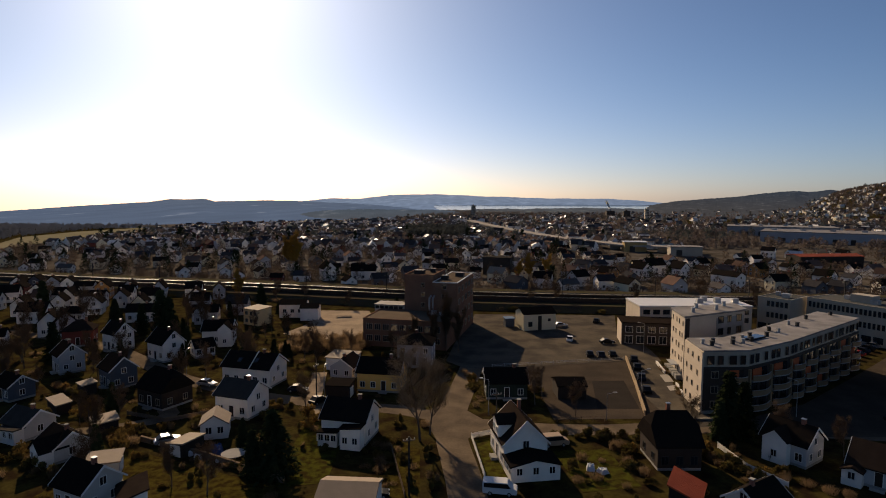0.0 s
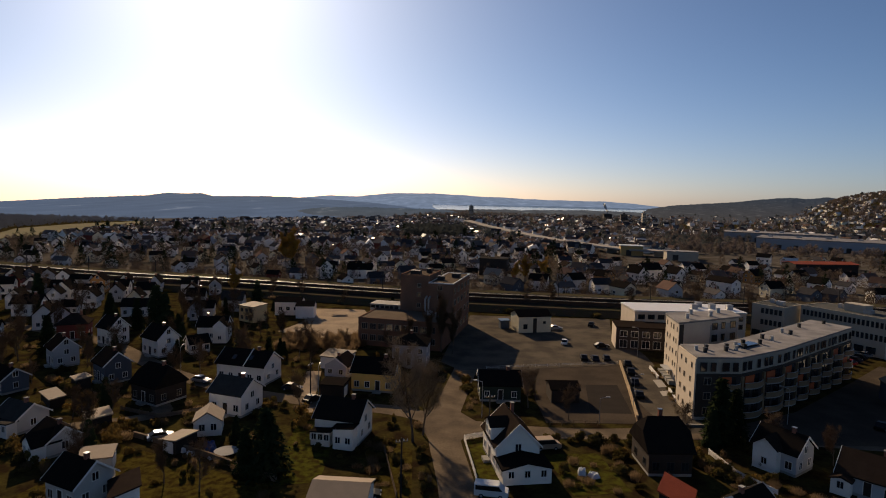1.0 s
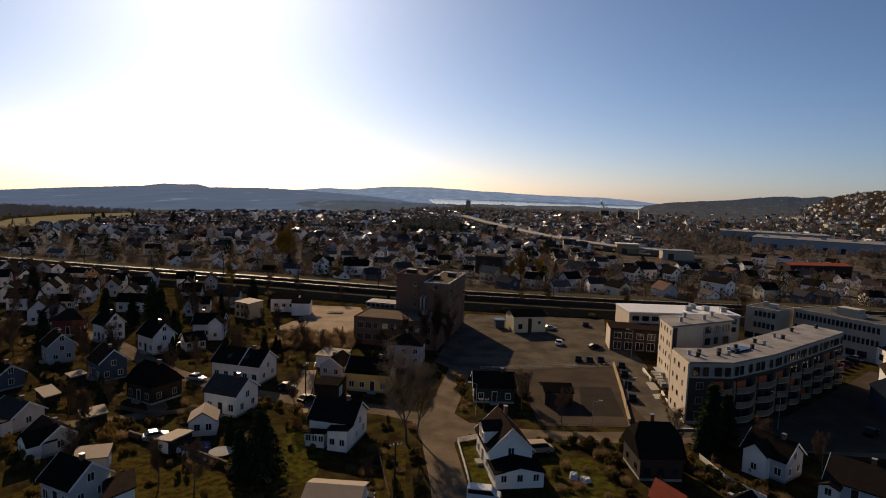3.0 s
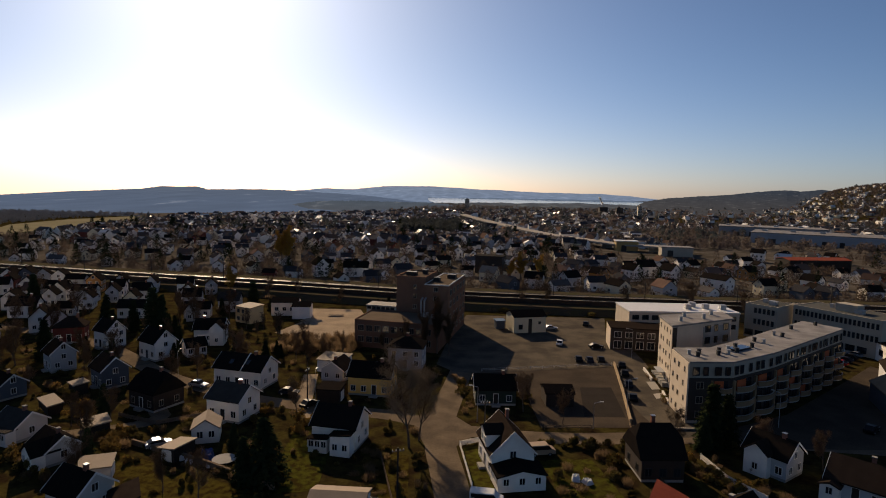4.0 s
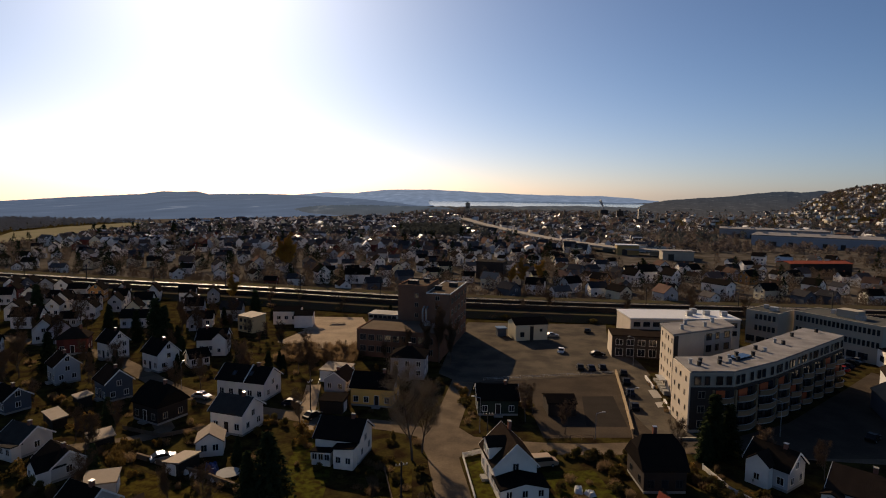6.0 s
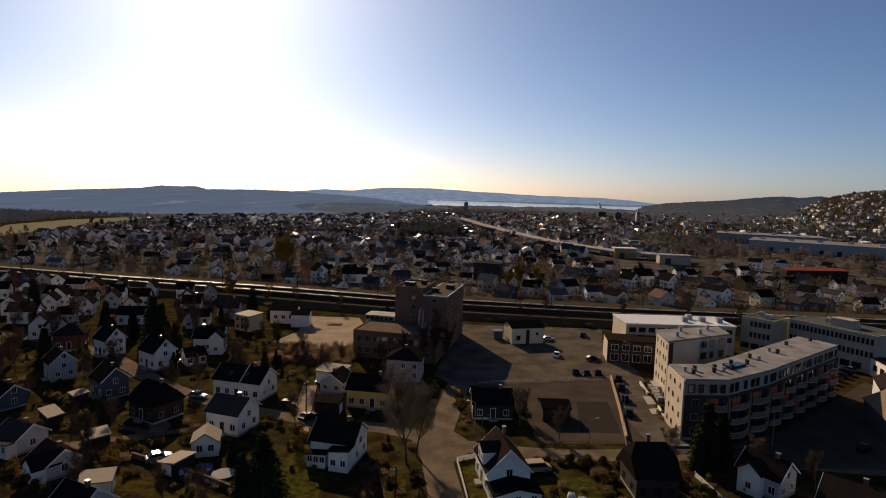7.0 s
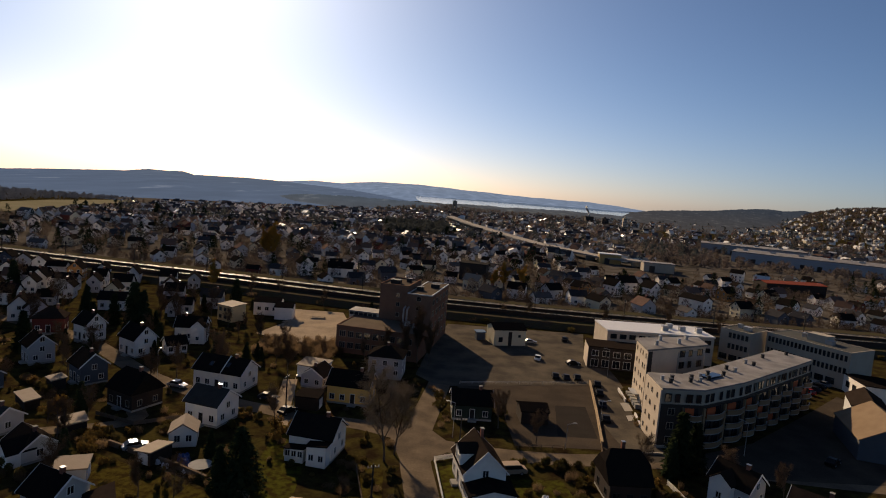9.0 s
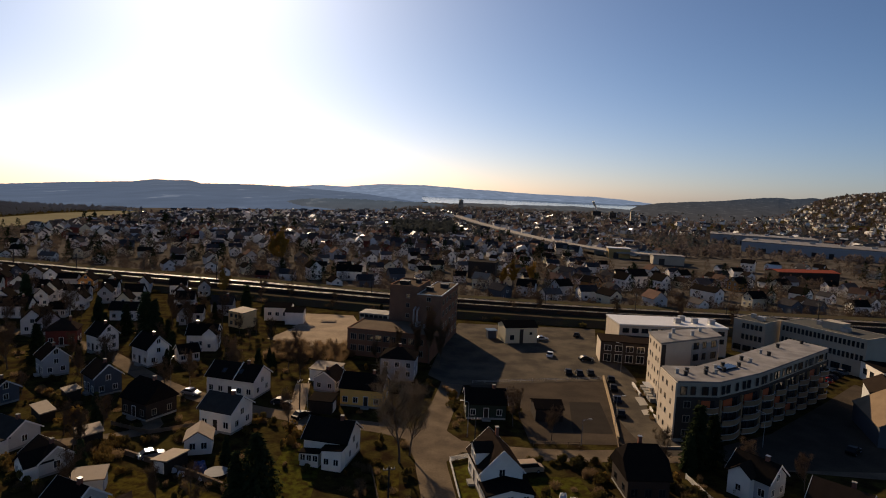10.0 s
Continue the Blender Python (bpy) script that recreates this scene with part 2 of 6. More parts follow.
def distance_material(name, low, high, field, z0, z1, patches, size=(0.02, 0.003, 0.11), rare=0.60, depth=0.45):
    """Far land with its haze painted as glow: emission blends from foot to crest, with faint woods and fields."""
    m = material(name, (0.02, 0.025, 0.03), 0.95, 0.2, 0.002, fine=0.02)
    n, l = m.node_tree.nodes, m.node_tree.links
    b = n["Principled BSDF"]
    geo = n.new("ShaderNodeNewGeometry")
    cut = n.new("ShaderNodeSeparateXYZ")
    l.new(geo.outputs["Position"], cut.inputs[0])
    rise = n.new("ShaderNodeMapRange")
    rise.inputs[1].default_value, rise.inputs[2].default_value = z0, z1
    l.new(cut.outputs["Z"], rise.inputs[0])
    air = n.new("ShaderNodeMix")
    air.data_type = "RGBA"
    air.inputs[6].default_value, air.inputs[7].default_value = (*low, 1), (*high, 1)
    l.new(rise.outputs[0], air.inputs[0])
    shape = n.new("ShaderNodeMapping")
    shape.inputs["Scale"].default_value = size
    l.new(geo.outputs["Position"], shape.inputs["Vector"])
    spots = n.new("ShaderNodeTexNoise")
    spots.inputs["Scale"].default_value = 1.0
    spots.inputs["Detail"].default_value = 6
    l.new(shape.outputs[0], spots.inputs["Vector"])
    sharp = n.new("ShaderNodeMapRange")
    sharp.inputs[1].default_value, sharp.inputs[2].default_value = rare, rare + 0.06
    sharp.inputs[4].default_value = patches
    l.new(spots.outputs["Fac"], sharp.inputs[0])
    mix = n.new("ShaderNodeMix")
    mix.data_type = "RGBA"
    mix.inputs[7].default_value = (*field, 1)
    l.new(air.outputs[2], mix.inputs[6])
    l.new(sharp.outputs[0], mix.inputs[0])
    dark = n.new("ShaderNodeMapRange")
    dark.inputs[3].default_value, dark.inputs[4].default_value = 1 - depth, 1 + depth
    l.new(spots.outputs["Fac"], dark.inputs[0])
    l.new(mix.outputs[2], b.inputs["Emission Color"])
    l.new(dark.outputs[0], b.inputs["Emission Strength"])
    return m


GROUND = ground_material()
# Haze on hills, ridges and shores is put in as emission colour.
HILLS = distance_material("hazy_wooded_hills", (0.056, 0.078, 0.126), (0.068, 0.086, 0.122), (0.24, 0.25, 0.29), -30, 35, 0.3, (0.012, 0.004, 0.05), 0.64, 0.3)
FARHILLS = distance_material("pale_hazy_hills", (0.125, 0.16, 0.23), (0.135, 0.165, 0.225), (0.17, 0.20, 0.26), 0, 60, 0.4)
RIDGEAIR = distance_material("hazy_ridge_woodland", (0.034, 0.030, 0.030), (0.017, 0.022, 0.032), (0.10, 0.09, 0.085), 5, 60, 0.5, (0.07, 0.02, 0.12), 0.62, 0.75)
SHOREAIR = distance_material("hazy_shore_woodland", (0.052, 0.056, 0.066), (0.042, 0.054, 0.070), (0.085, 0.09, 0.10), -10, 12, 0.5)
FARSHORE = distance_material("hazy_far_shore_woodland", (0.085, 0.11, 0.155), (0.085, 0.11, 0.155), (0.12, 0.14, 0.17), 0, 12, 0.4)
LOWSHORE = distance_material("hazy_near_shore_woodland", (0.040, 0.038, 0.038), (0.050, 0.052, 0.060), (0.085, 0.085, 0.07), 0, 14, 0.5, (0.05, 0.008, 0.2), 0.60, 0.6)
WATER = material("lake_water", (0.02, 0.03, 0.04), 0.12, 0.1, 0.01, fine=0.2, spec=0.5)


# ---- builders ----
def box(bm, x0, x1, y0, y1, z0, z1):
    v = [bm.verts.new((x, y, z)) for z in (z0, z1) for x, y in ((x0, y0), (x1, y0), (x1, y1), (x0, y1))]
    for f in ((3, 2, 1, 0), (4, 5, 6, 7), (0, 1, 5, 4), (1, 2, 6, 5), (2, 3, 7, 6), (3, 0, 4, 7)):
        bm.faces.new([v[i] for i in f])


def cells(bm, xs, ys, zs, solid):
    """A connected body from the solid cells of a small uneven grid."""
    made = {}

    def v(i, j, k):
        if (i, j, k) not in made:
            made[i, j, k] = bm.verts.new((xs[i], ys[j], zs[k]))
        return made[i, j, k]

    n = (len(xs) - 1, len(ys) - 1, len(zs) - 1)

    def full(i, j, k):
        return 0 <= i < n[0] and 0 <= j < n[1] and 0 <= k < n[2] and solid(i, j, k)

    for i in range(n[0]):
        for j in range(n[1]):
            for k in range(n[2]):
                if not full(i, j, k):
                    continue
                a, b, c = i + 1, j + 1, k + 1
                for gone, ring in (((i - 1, j, k), ((i, j, k), (i, j, c), (i, b, c), (i, b, k))), ((a, j, k), ((a, j, k), (a, b, k), (a, b, c), (a, j, c))),
                                   ((i, j - 1, k), ((i, j, k), (a, j, k), (a, j, c), (i, j, c))), ((i, b, k), ((i, b, k), (i, b, c), (a, b, c), (a, b, k))),
                                   ((i, j, k - 1), ((i, j, k), (i, b, k), (a, b, k), (a, j, k))), ((i, j, c), ((i, j, c), (a, j, c), (a, b, c), (i, b, c)))):
                    if not full(*gone):
                        bm.faces.new([v(*q) for q in ring])


def prism(bm, section, x0, x1):
    """A closed outline in the (y, z) plane, run along x."""
    a = [bm.verts.new((x0, y, z)) for y, z in section]
    b = [bm.verts.new((x1, y, z)) for y, z in section]
    n = len(a)
    for i in range(n):
        bm.faces.new((a[i], a[(i + 1) % n], b[(i + 1) % n], b[i]))
    bm.faces.new(list(reversed(a)))
    bm.faces.new(b)


def slab(bm, outline, z0, z1):
    """A flat outline in the plan, from z0 up to z1."""
    a = [bm.verts.new((x, y, z0)) for x, y in outline]
    b = [bm.verts.new((x, y, z1)) for x, y in outline]
    n = len(a)
    for i in range(n):
        bm.faces.new((a[i], a[(i + 1) % n], b[(i + 1) % n], b[i]))
    bm.faces.new(list(reversed(a)))
    bm.faces.new(b)


def rod(bm, p, q, r0, r1, sides=5):
    """A tapered bar from p to q."""
    p, q = Vector(p), Vector(q)
    d = (q - p).normalized()
    u = d.orthogonal().normalized()
    w = d.cross(u)
    rings = []
    for c, r in ((p, r0), (q, r1)):
        rings.append([bm.verts.new(c + (u * math.cos(2 * math.pi * i / sides) + w * math.sin(2 * math.pi * i / sides)) * r) for i in range(sides)])
    for i in range(sides):
        bm.faces.new((rings[0][i], rings[0][(i + 1) % sides], rings[1][(i + 1) % sides], rings[1][i]))
    bm.faces.new(list(reversed(rings[0])))
    bm.faces.new(rings[1])


def mesh_of(name, bm, mat):
    bmesh.ops.recalc_face_normals(bm, faces=bm.faces)
    me = bpy.data.meshes.new(name)
    bm.to_mesh(me)
    bm.free()
    for m in (mat if isinstance(mat, (list, tuple)) else (mat,)):
        me.materials.append(m)
    return me


def part(name, bm, mat, parent=None, label="", m=None):
    """One mesh object, under a thing or a part, or on its own."""
    me = bm if isinstance(bm, bpy.types.Mesh) else mesh_of(name, bm, mat)
    ob = new(name, me)
    if parent:
        ob.parent = parent
    if m is not None:
        ob.matrix_basis = m
    if label:
        ob["label"] = label
    return ob


def thing(name, m, label, category, group="", kind=""):
    ob = new(name)
    ob.empty_display_size = 0.5
    ob.matrix_basis = m
    return tagged(ob, label, category, group, kind)


MESHES = {}
STREETS, YARDS, FOOTPRINTS = [], [], []


def inside(x, y, ring):
    hit = False
    for (ax, ay), (bx, by) in zip(ring, ring[1:] + ring[:1]):
        if (ay > y) != (by > y) and x < (bx - ax) * (y - ay) / (by - ay) + ax:
            hit = not hit
    return hit


def free_spot(x, y, r):
    """Whether a plant of radius r fits between houses, streets and yards."""
    if any((x - a) ** 2 + (y - b) ** 2 < (r + f) ** 2 for a, b, f in FOOTPRINTS):
        return False
    if any(inside(x, y, ring) for ring in YARDS):
        return False
    for pts, half in STREETS:
        for p, q in zip(pts, pts[1:]):
            d = q - p
            t = min(1, max(0, ((x - p.x) * d.x + (y - p.y) * d.y) / d.length_squared))
            c = p + d * t
            if (x - c.x) ** 2 + (y - c.y) ** 2 < (half + r) ** 2:
                return False
    return True



def window(parent, x, y, z, turn, w=1.0, h=1.2, frame_mat=None, bars=1):
    """A window on a wall: frame and bars proud of the wall, a pane set in it. turn: 0 looks to -y."""
    frame_mat = frame_mat or TRIM
    key = ("win", round(w, 2), round(h, 2), frame_mat.name, bars)
    if key not in MESHES:
        bm = bmesh.new()
        t = 0.09
        xs = [-w / 2 - t, -w / 2]
        for i in range(bars):
            c = -w / 2 + w * (i + 1) / (bars + 1)
            xs += [c - 0.03, c + 0.03]
        xs += [w / 2, w / 2 + t]
        cells(bm, xs, [-0.07, 0.04], [-h / 2 - t, -h / 2, h / 2, h / 2 + t], lambda i, j, k: k != 1 or i % 2 == 0)
        pm = bmesh.new()
        box(pm, -w / 2, w / 2, -0.02, 0.03, -h / 2, h / 2)
        MESHES[key] = (mesh_of("window", bm, frame_mat), mesh_of("pane", pm, GLASS))
    f, p = MESHES[key]
    ob = part("window", f, None, parent, m=pose(x, y, z, 0, 0, turn))
    part("pane", p, None, ob)
    return ob


def door(parent, x, y, z, turn, mat, w=0.95, h=2.05):
    bm = bmesh.new()
    t = 0.1
    box(bm, -w / 2, w / 2, -0.03, 0.03, 0, h)
    for zz in (0.25, 1.15):
        box(bm, -w / 2 + 0.15, w / 2 - 0.15, -0.05, -0.03, zz, zz + 0.7)
    d = part("door", bm, mat, parent, m=pose(x, y, z, 0, 0, turn))
    bm = bmesh.new()
    cells(bm, [-w / 2 - t, -w / 2, w / 2, w / 2 + t], [-0.07, 0.04], [0, h, h + t], lambda i, j, k: k == 1 or i != 1)
    part("door_frame", bm, TRIM, d)
    bm = bmesh.new()
    box(bm, -0.9, 0.9, -1.1, -0.05, -z, 0.0)
    part("doorstep", bm, CONCRETE, d)
    return d


def roof_mesh(L, W, he, hr, style):
    bm = bmesh.new()
    t = 0.22
    if style == "gable":
        prism(bm, [(-W / 2, he), (0, hr), (W / 2, he), (W / 2, he - t), (0, hr - t * 1.3), (-W / 2, he - t)], -L / 2, L / 2)
    elif style == "flat":
        prism(bm, [(-W / 2, he), (W / 2, hr), (W / 2, hr - t), (-W / 2, he - t)], -L / 2, L / 2)
    else:
        cut = 1.0 if style == "hip" else 0.42
        back = min(W / 2 * (1.0 if style == "hip" else 0.30), L / 2 - 0.3)
        zc = hr - (hr - he) * cut
        yc = W / 2 * cut
        top = {}
        for s in (-1, 1):
            top[s, "r"] = bm.verts.new((s * (L / 2 - back), 0, hr))
            for k in (-1, 1):
                top[s, k, "e"] = bm.verts.new((s * L / 2, k * W / 2, he))
                top[s, k, "b"] = bm.verts.new((s * L / 2, k * W / 2, he - t))
                if cut < 1:
                    top[s, k, "c"] = bm.verts.new((s * L / 2, k * yc, zc))
        for k in (-1, 1):
            row = [top[-1, k, "e"], top[1, k, "e"]]
            if cut < 1:
                row += [top[1, k, "c"], top[1, "r"], top[-1, "r"], top[-1, k, "c"]]
            else:
                row += [top[1, "r"], top[-1, "r"]]
            bm.faces.new(row)
            bm.faces.new((top[-1, k, "b"], top[1, k, "b"], top[1, k, "e"], top[-1, k, "e"]))
        for s in (-1, 1):
            if cut < 1:
                bm.faces.new((top[s, -1, "c"], top[s, 1, "c"], top[s, "r"]))
                bm.faces.new((top[s, -1, "b"], top[s, 1, "b"], top[s, 1, "e"], top[s, 1, "c"], top[s, -1, "c"], top[s, -1, "e"]))
            else:
                bm.faces.new((top[s, -1, "e"], top[s, 1, "e"], top[s, "r"]))
                bm.faces.new((top[s, -1, "b"], top[s, 1, "b"], top[s, 1, "e"], top[s, -1, "e"]))
        bm.faces.new((top[-1, -1, "b"], top[1, -1, "b"], top[1, 1, "b"], top[-1, 1, "b"]))
    return bm


def wall_mesh(L, W, he, hr, style, inset=0.4, z0=0.0):
    bm = bmesh.new()
    a, b = L / 2 - inset, W / 2 - inset
    s = (hr - he) / (W / 2)
    if style == "gable":
        zb = hr - s * b - 0.15
        prism(bm, [(-b, z0), (b, z0), (b, zb), (0, hr - 0.15), (-b, zb)], -a, a)
    elif style == "half_hip":
        zc, yc = hr - (hr - he) * 0.42 - 0.15, W / 2 * 0.42
        zb = hr - s * b - 0.15
        prism(bm, [(-b, z0), (b, z0), (b, zb), (yc, zc), (-yc, zc), (-b, zb)], -a, a)
    elif style == "flat":
        s = (hr - he) / W
        prism(bm, [(-b, z0), (b, z0), (b, hr - s * inset - 0.12), (-b, he + s * inset - 0.12)], -a, a)
    else:
        box(bm, -a, a, -b, b, z0, he - 0.1)
    return bm


def house(x, y, rot, L, W, he, hr, wall="white", roof="black", label="", style="gable", chimney=(0.2, 0.0), long_windows=3, gable_windows=2, name="house", group="detached houses of the town", category="house", trim=True, plinth=True, entry=True, frames=None, lights=False):
    """A timber house: x along the ridge. L, W: the roof's length and width; he, hr: heights of eave and ridge."""
    h = thing(name, pose(x, y, 0, 0, 0, rot), label, category, group)
    FOOTPRINTS.append((x, y, (L + W) / 4))
    part("wall", wall_mesh(L, W, he, hr, style, z0=0.45 if plinth else 0.0), WALL[wall], h)
    part("roof", roof_mesh(L, W, he, hr, style), ROOF[roof], h)
    a, b = L / 2 - 0.4, W / 2 - 0.4
    if plinth:
        bm = bmesh.new()
        box(bm, -a + 0.03, a - 0.03, -b + 0.03, b - 0.03, -0.3, 0.45)
        part("foundation", bm, CONCRETE, h)
    if trim and style == "gable":
        for s in (-1, 1):
            bm = bmesh.new()
            prism(bm, [(-W / 2 - 0.03, he + 0.03), (0, hr + 0.03), (W / 2 + 0.03, he + 0.03), (W / 2 + 0.03, he - 0.26), (0, hr - 0.32), (-W / 2 - 0.03, he - 0.26)], s * L / 2 - 0.03, s * L / 2 + 0.03)
            part("barge_board", bm, TRIM, h)
    if chimney:
        cx, cy = chimney[0] * L, chimney[1] * W
        zt = hr + 0.65
        bm = bmesh.new()
        box(bm, cx - 0.3, cx + 0.3, cy - 0.26, cy + 0.26, hr - abs(cy) * (hr - he) / (W / 2) - 0.6, zt)
        c = part("chimney", bm, BRICK, h)
        bm = bmesh.new()
        box(bm, cx - 0.35, cx + 0.35, cy - 0.31, cy + 0.31, zt, zt + 0.1)
        part("chimney_cap", bm, CAPMETAL if int(abs(x * 7 + y * 13)) % 3 == 0 else CONCRETE, c)
    if lights:
        for k, f in ((-0.18, 0.55), (0.14, 0.5)):
            skylight(h, k * L, f, L, W, he, hr, -1)
    two = he > 4.2
    floors = [1.75, 4.05 if he > 4.4 else 3.7] if two else [1.6]
    for z in floors:
        if z + 0.8 > he:
            continue
        for i in range(long_windows):
            cx = -a + 2 * a * (i + 0.5) / long_windows
            for s, turn in ((-1, 0), (1, 180)):
                if entry and z < 2 and i == long_windows // 2 and s == -1:
                    door(h, cx, s * b, 0.45, turn, WALL["brown"])
                else:
                    window(h, cx, s * b, z, turn, frame_mat=frames)
    if style != "flat":
        zz = floors + ([floors[-1] + 2.3] if style == "gable" and hr - floors[-1] > 3.4 else [])
        for k, z in enumerate(zz):
            upper = z + 0.75 > he
            n = max(1, gable_windows - (1 if upper else 0))
            if style == "hip" and upper:
                continue
            for i in range(n):
                cy = -b + 2 * b * (i + 0.5) / n
                for s, turn in ((1, 90), (-1, -90)):
                    window(h, s * a, cy, z, turn, 0.9, 1.1, frame_mat=frames)
    return h


def skylight(h, x, f, L, W, he, hr, side=-1, w=0.8, d=1.1):
    """A roof window: f is how far down the slope from ridge to eave."""
    s = (hr - he) / (W / 2)
    m = pose(x, side * f * W / 2, hr - s * f * W / 2, side * math.degrees(math.atan(s)) * -1, 0, 0)
    bm = bmesh.new()
    cells(bm, [-w / 2 - 0.08, -w / 2, w / 2, w / 2 + 0.08], [-d / 2 - 0.08, -d / 2, d / 2, d / 2 + 0.08], [-0.03, 0.1], lambda i, j, k: i != 1 or j != 1)
    r = part("roof_window", bm, DARKMETAL, h, m=m)
    bm = bmesh.new()
    box(bm, -w / 2, w / 2, -d / 2, d / 2, -0.03, 0.06)
    part("pane", bm, GLASS, r)


def wing(h, x, y, rot, L, W, he, hr, wall, roof, style="gable", windows=2, z0=0.0, name="wing"):
    """A lower or crossing volume that belongs to a house."""
    m = pose(x, y, 0, 0, 0, rot)
    w = part(name, wall_mesh(L, W, he, hr, style, 0.25, z0), WALL[wall], h, m=m)
    part("wing_roof", roof_mesh(L, W, he, hr, style), ROOF[roof], w)
    a, b = L / 2 - 0.25, W / 2 - 0.25
    z = z0 + 1.6 if he - z0 > 2.2 else z0 + 0.9
    for i in range(windows):
        cy = -b + 2 * b * (i + 0.5) / windows
        window(w, a, cy, z, 90, 0.8, 1.0)
        if z0 == 0:
            cx = -a + 2 * a * (i + 0.5) / windows
            window(w, cx, -b, z, 0, 0.8, 1.0)
    return w


def shed(x, y, rot, L, W, he, hr, wall, roof, label, style="gable", name="garden_shed", gate=True):
    """A garage or garden shed."""
    s = thing(name, pose(x, y, 0, 0, 0, rot), label, "shed", "sheds and garages")
    FOOTPRINTS.append((x, y, (L + W) / 4))
    part("wall", wall_mesh(L, W, he, hr, style, 0.25), WALL[wall], s)
    part("roof", roof_mesh(L, W, he, hr, style), ROOF[roof], s)
    if gate:
        bm = bmesh.new()
        g = min(2.2, W - 1.0) / 2
        box(bm, 0, 0.06, -g, g, 0.02, min(2.05, he - 0.3))
        for i in range(4):
            box(bm, 0.06, 0.09, -g + 0.05, g - 0.05, 0.15 + i * 0.48, 0.5 + i * 0.48)
        part("gate", bm, TRIM, s, m=pose(L / 2 - 0.25, 0, 0))
    return s


def road(name, label, points, width, mat, z=0.03, category="road"):
    """A strip along a line of points, rounded between them."""
    pts = [Vector((p[0], p[1])) for p in points]
    for _ in range(2):
        out = [pts[0]]
        for p, q in zip(pts, pts[1:]):
            out += [p.lerp(q, 0.25), p.lerp(q, 0.75)]
        pts = out + [pts[-1]]
    STREETS.append((pts, width / 2))
    bm = bmesh.new()
    rows = []
    for i, p in enumerate(pts):
        d = (pts[min(i + 1, len(pts) - 1)] - pts[max(i - 1, 0)]).normalized()
        nrm = Vector((-d.y, d.x)) * width / 2
        rows.append([bm.verts.new((*(p + nrm * s), zz)) for s, zz in ((1, -0.1), (1, z), (-1, z), (-1, -0.1))])
    for r, s in zip(rows, rows[1:]):
        for i in range(3):
            bm.faces.new((r[i], r[i + 1], s[i + 1], s[i]))
    return tagged(part(name, bm, mat), label, category, kind="structure")


def patch(name, label, outline, mat, z=0.02, category="ground"):
    if category not in ("lawn", "field"):
        YARDS.append(list(outline))
    bm = bmesh.new()
    slab(bm, outline, -0.1, z)
    return tagged(part(name, bm, mat), label, category, kind="structure")


# ---- land ----
def smooth(a, b, v):
    t = min(1.0, max(0.0, (v - a) / (b - a)))
    return t * t * (3 - 2 * t)


def table(rows, v):
    """Straight lines between (at, value) rows."""
    if v <= rows[0][0]:
        return rows[0][1]
    for (a, p), (b, q) in zip(rows, rows[1:]):
        if v <= b:
            return p + (q - p) * (v - a) / (b - a)
    return rows[-1][1]


def town_edge(s):
    """How far the houses reach, by direction."""
    return table(((-0.86, 400), (-0.77, 432), (-0.68, 475), (-0.545, 620), (-0.46, 790), (-0.4, 830), (-0.2, 980), (0.0, 1230), (0.2, 1450), (0.4, 1700)), s)


CREST = ((0.33, 0), (0.395, 12), (0.49, 26), (0.57, 38), (0.607, 53), (0.64, 70), (0.695, 90), (0.714, 95), (0.754, 105), (0.9, 125), (1.3, 150))


def land(x, y):
    """Height of the ground: flat town, wooded hillside on one side, falling to a valley on the other."""
    if y < 300:
        return 0.0
    s = x / y
    up = table(CREST, s) * (0.4 + 0.6 * smooth(0.47, 0.66, s)) * smooth(900, 2200, y) * (1 - smooth(2500, 3400, y))
    rough = noise.noise(Vector((x * 0.004, y * 0.004, 1.0))) * 7 * smooth(1200, 2200, y) * smooth(0.6, 0.7, s)
    down = (20 * smooth(-0.05, -0.3, s) + 70 * smooth(-0.3, -0.75, s)) * smooth(900, 2600, y) + 18 * smooth(0.06, -0.04, s) * smooth(1700, 2600, y)
    rim = max(town_edge(s) + 20, 815 if s < -0.42 else 0)
    down += 16 * smooth(-0.03, -0.14, s) * smooth(rim, rim + 130, y)
    return up + rough - down


def build_ground():
    bm = bmesh.new()
    ys = [-4800, -2500, -1200, -500, -100, 0, 60, 150, 300, 450, 600] + [600 + 100 * i for i in range(1, 43)]
    cols = 120
    rows = []
    for y in ys:
        half = max(1.35 * abs(y), 900) if y > 0 else max(abs(y), 900)
        rows.append([bm.verts.new((-half + 2 * half * i / cols, y, land(-half + 2 * half * i / cols, y))) for i in range(cols + 1)])
    for r, s in zip(rows, rows[1:]):
        for i in range(cols):
            bm.faces.new((r[i], r[i + 1], s[i + 1], s[i]))
    ob = tagged(part("ground", bm, GROUND), "dry early spring ground of gardens and verges", "ground", kind="structure")
    for p in ob.data.polygons:
        p.use_smooth = True


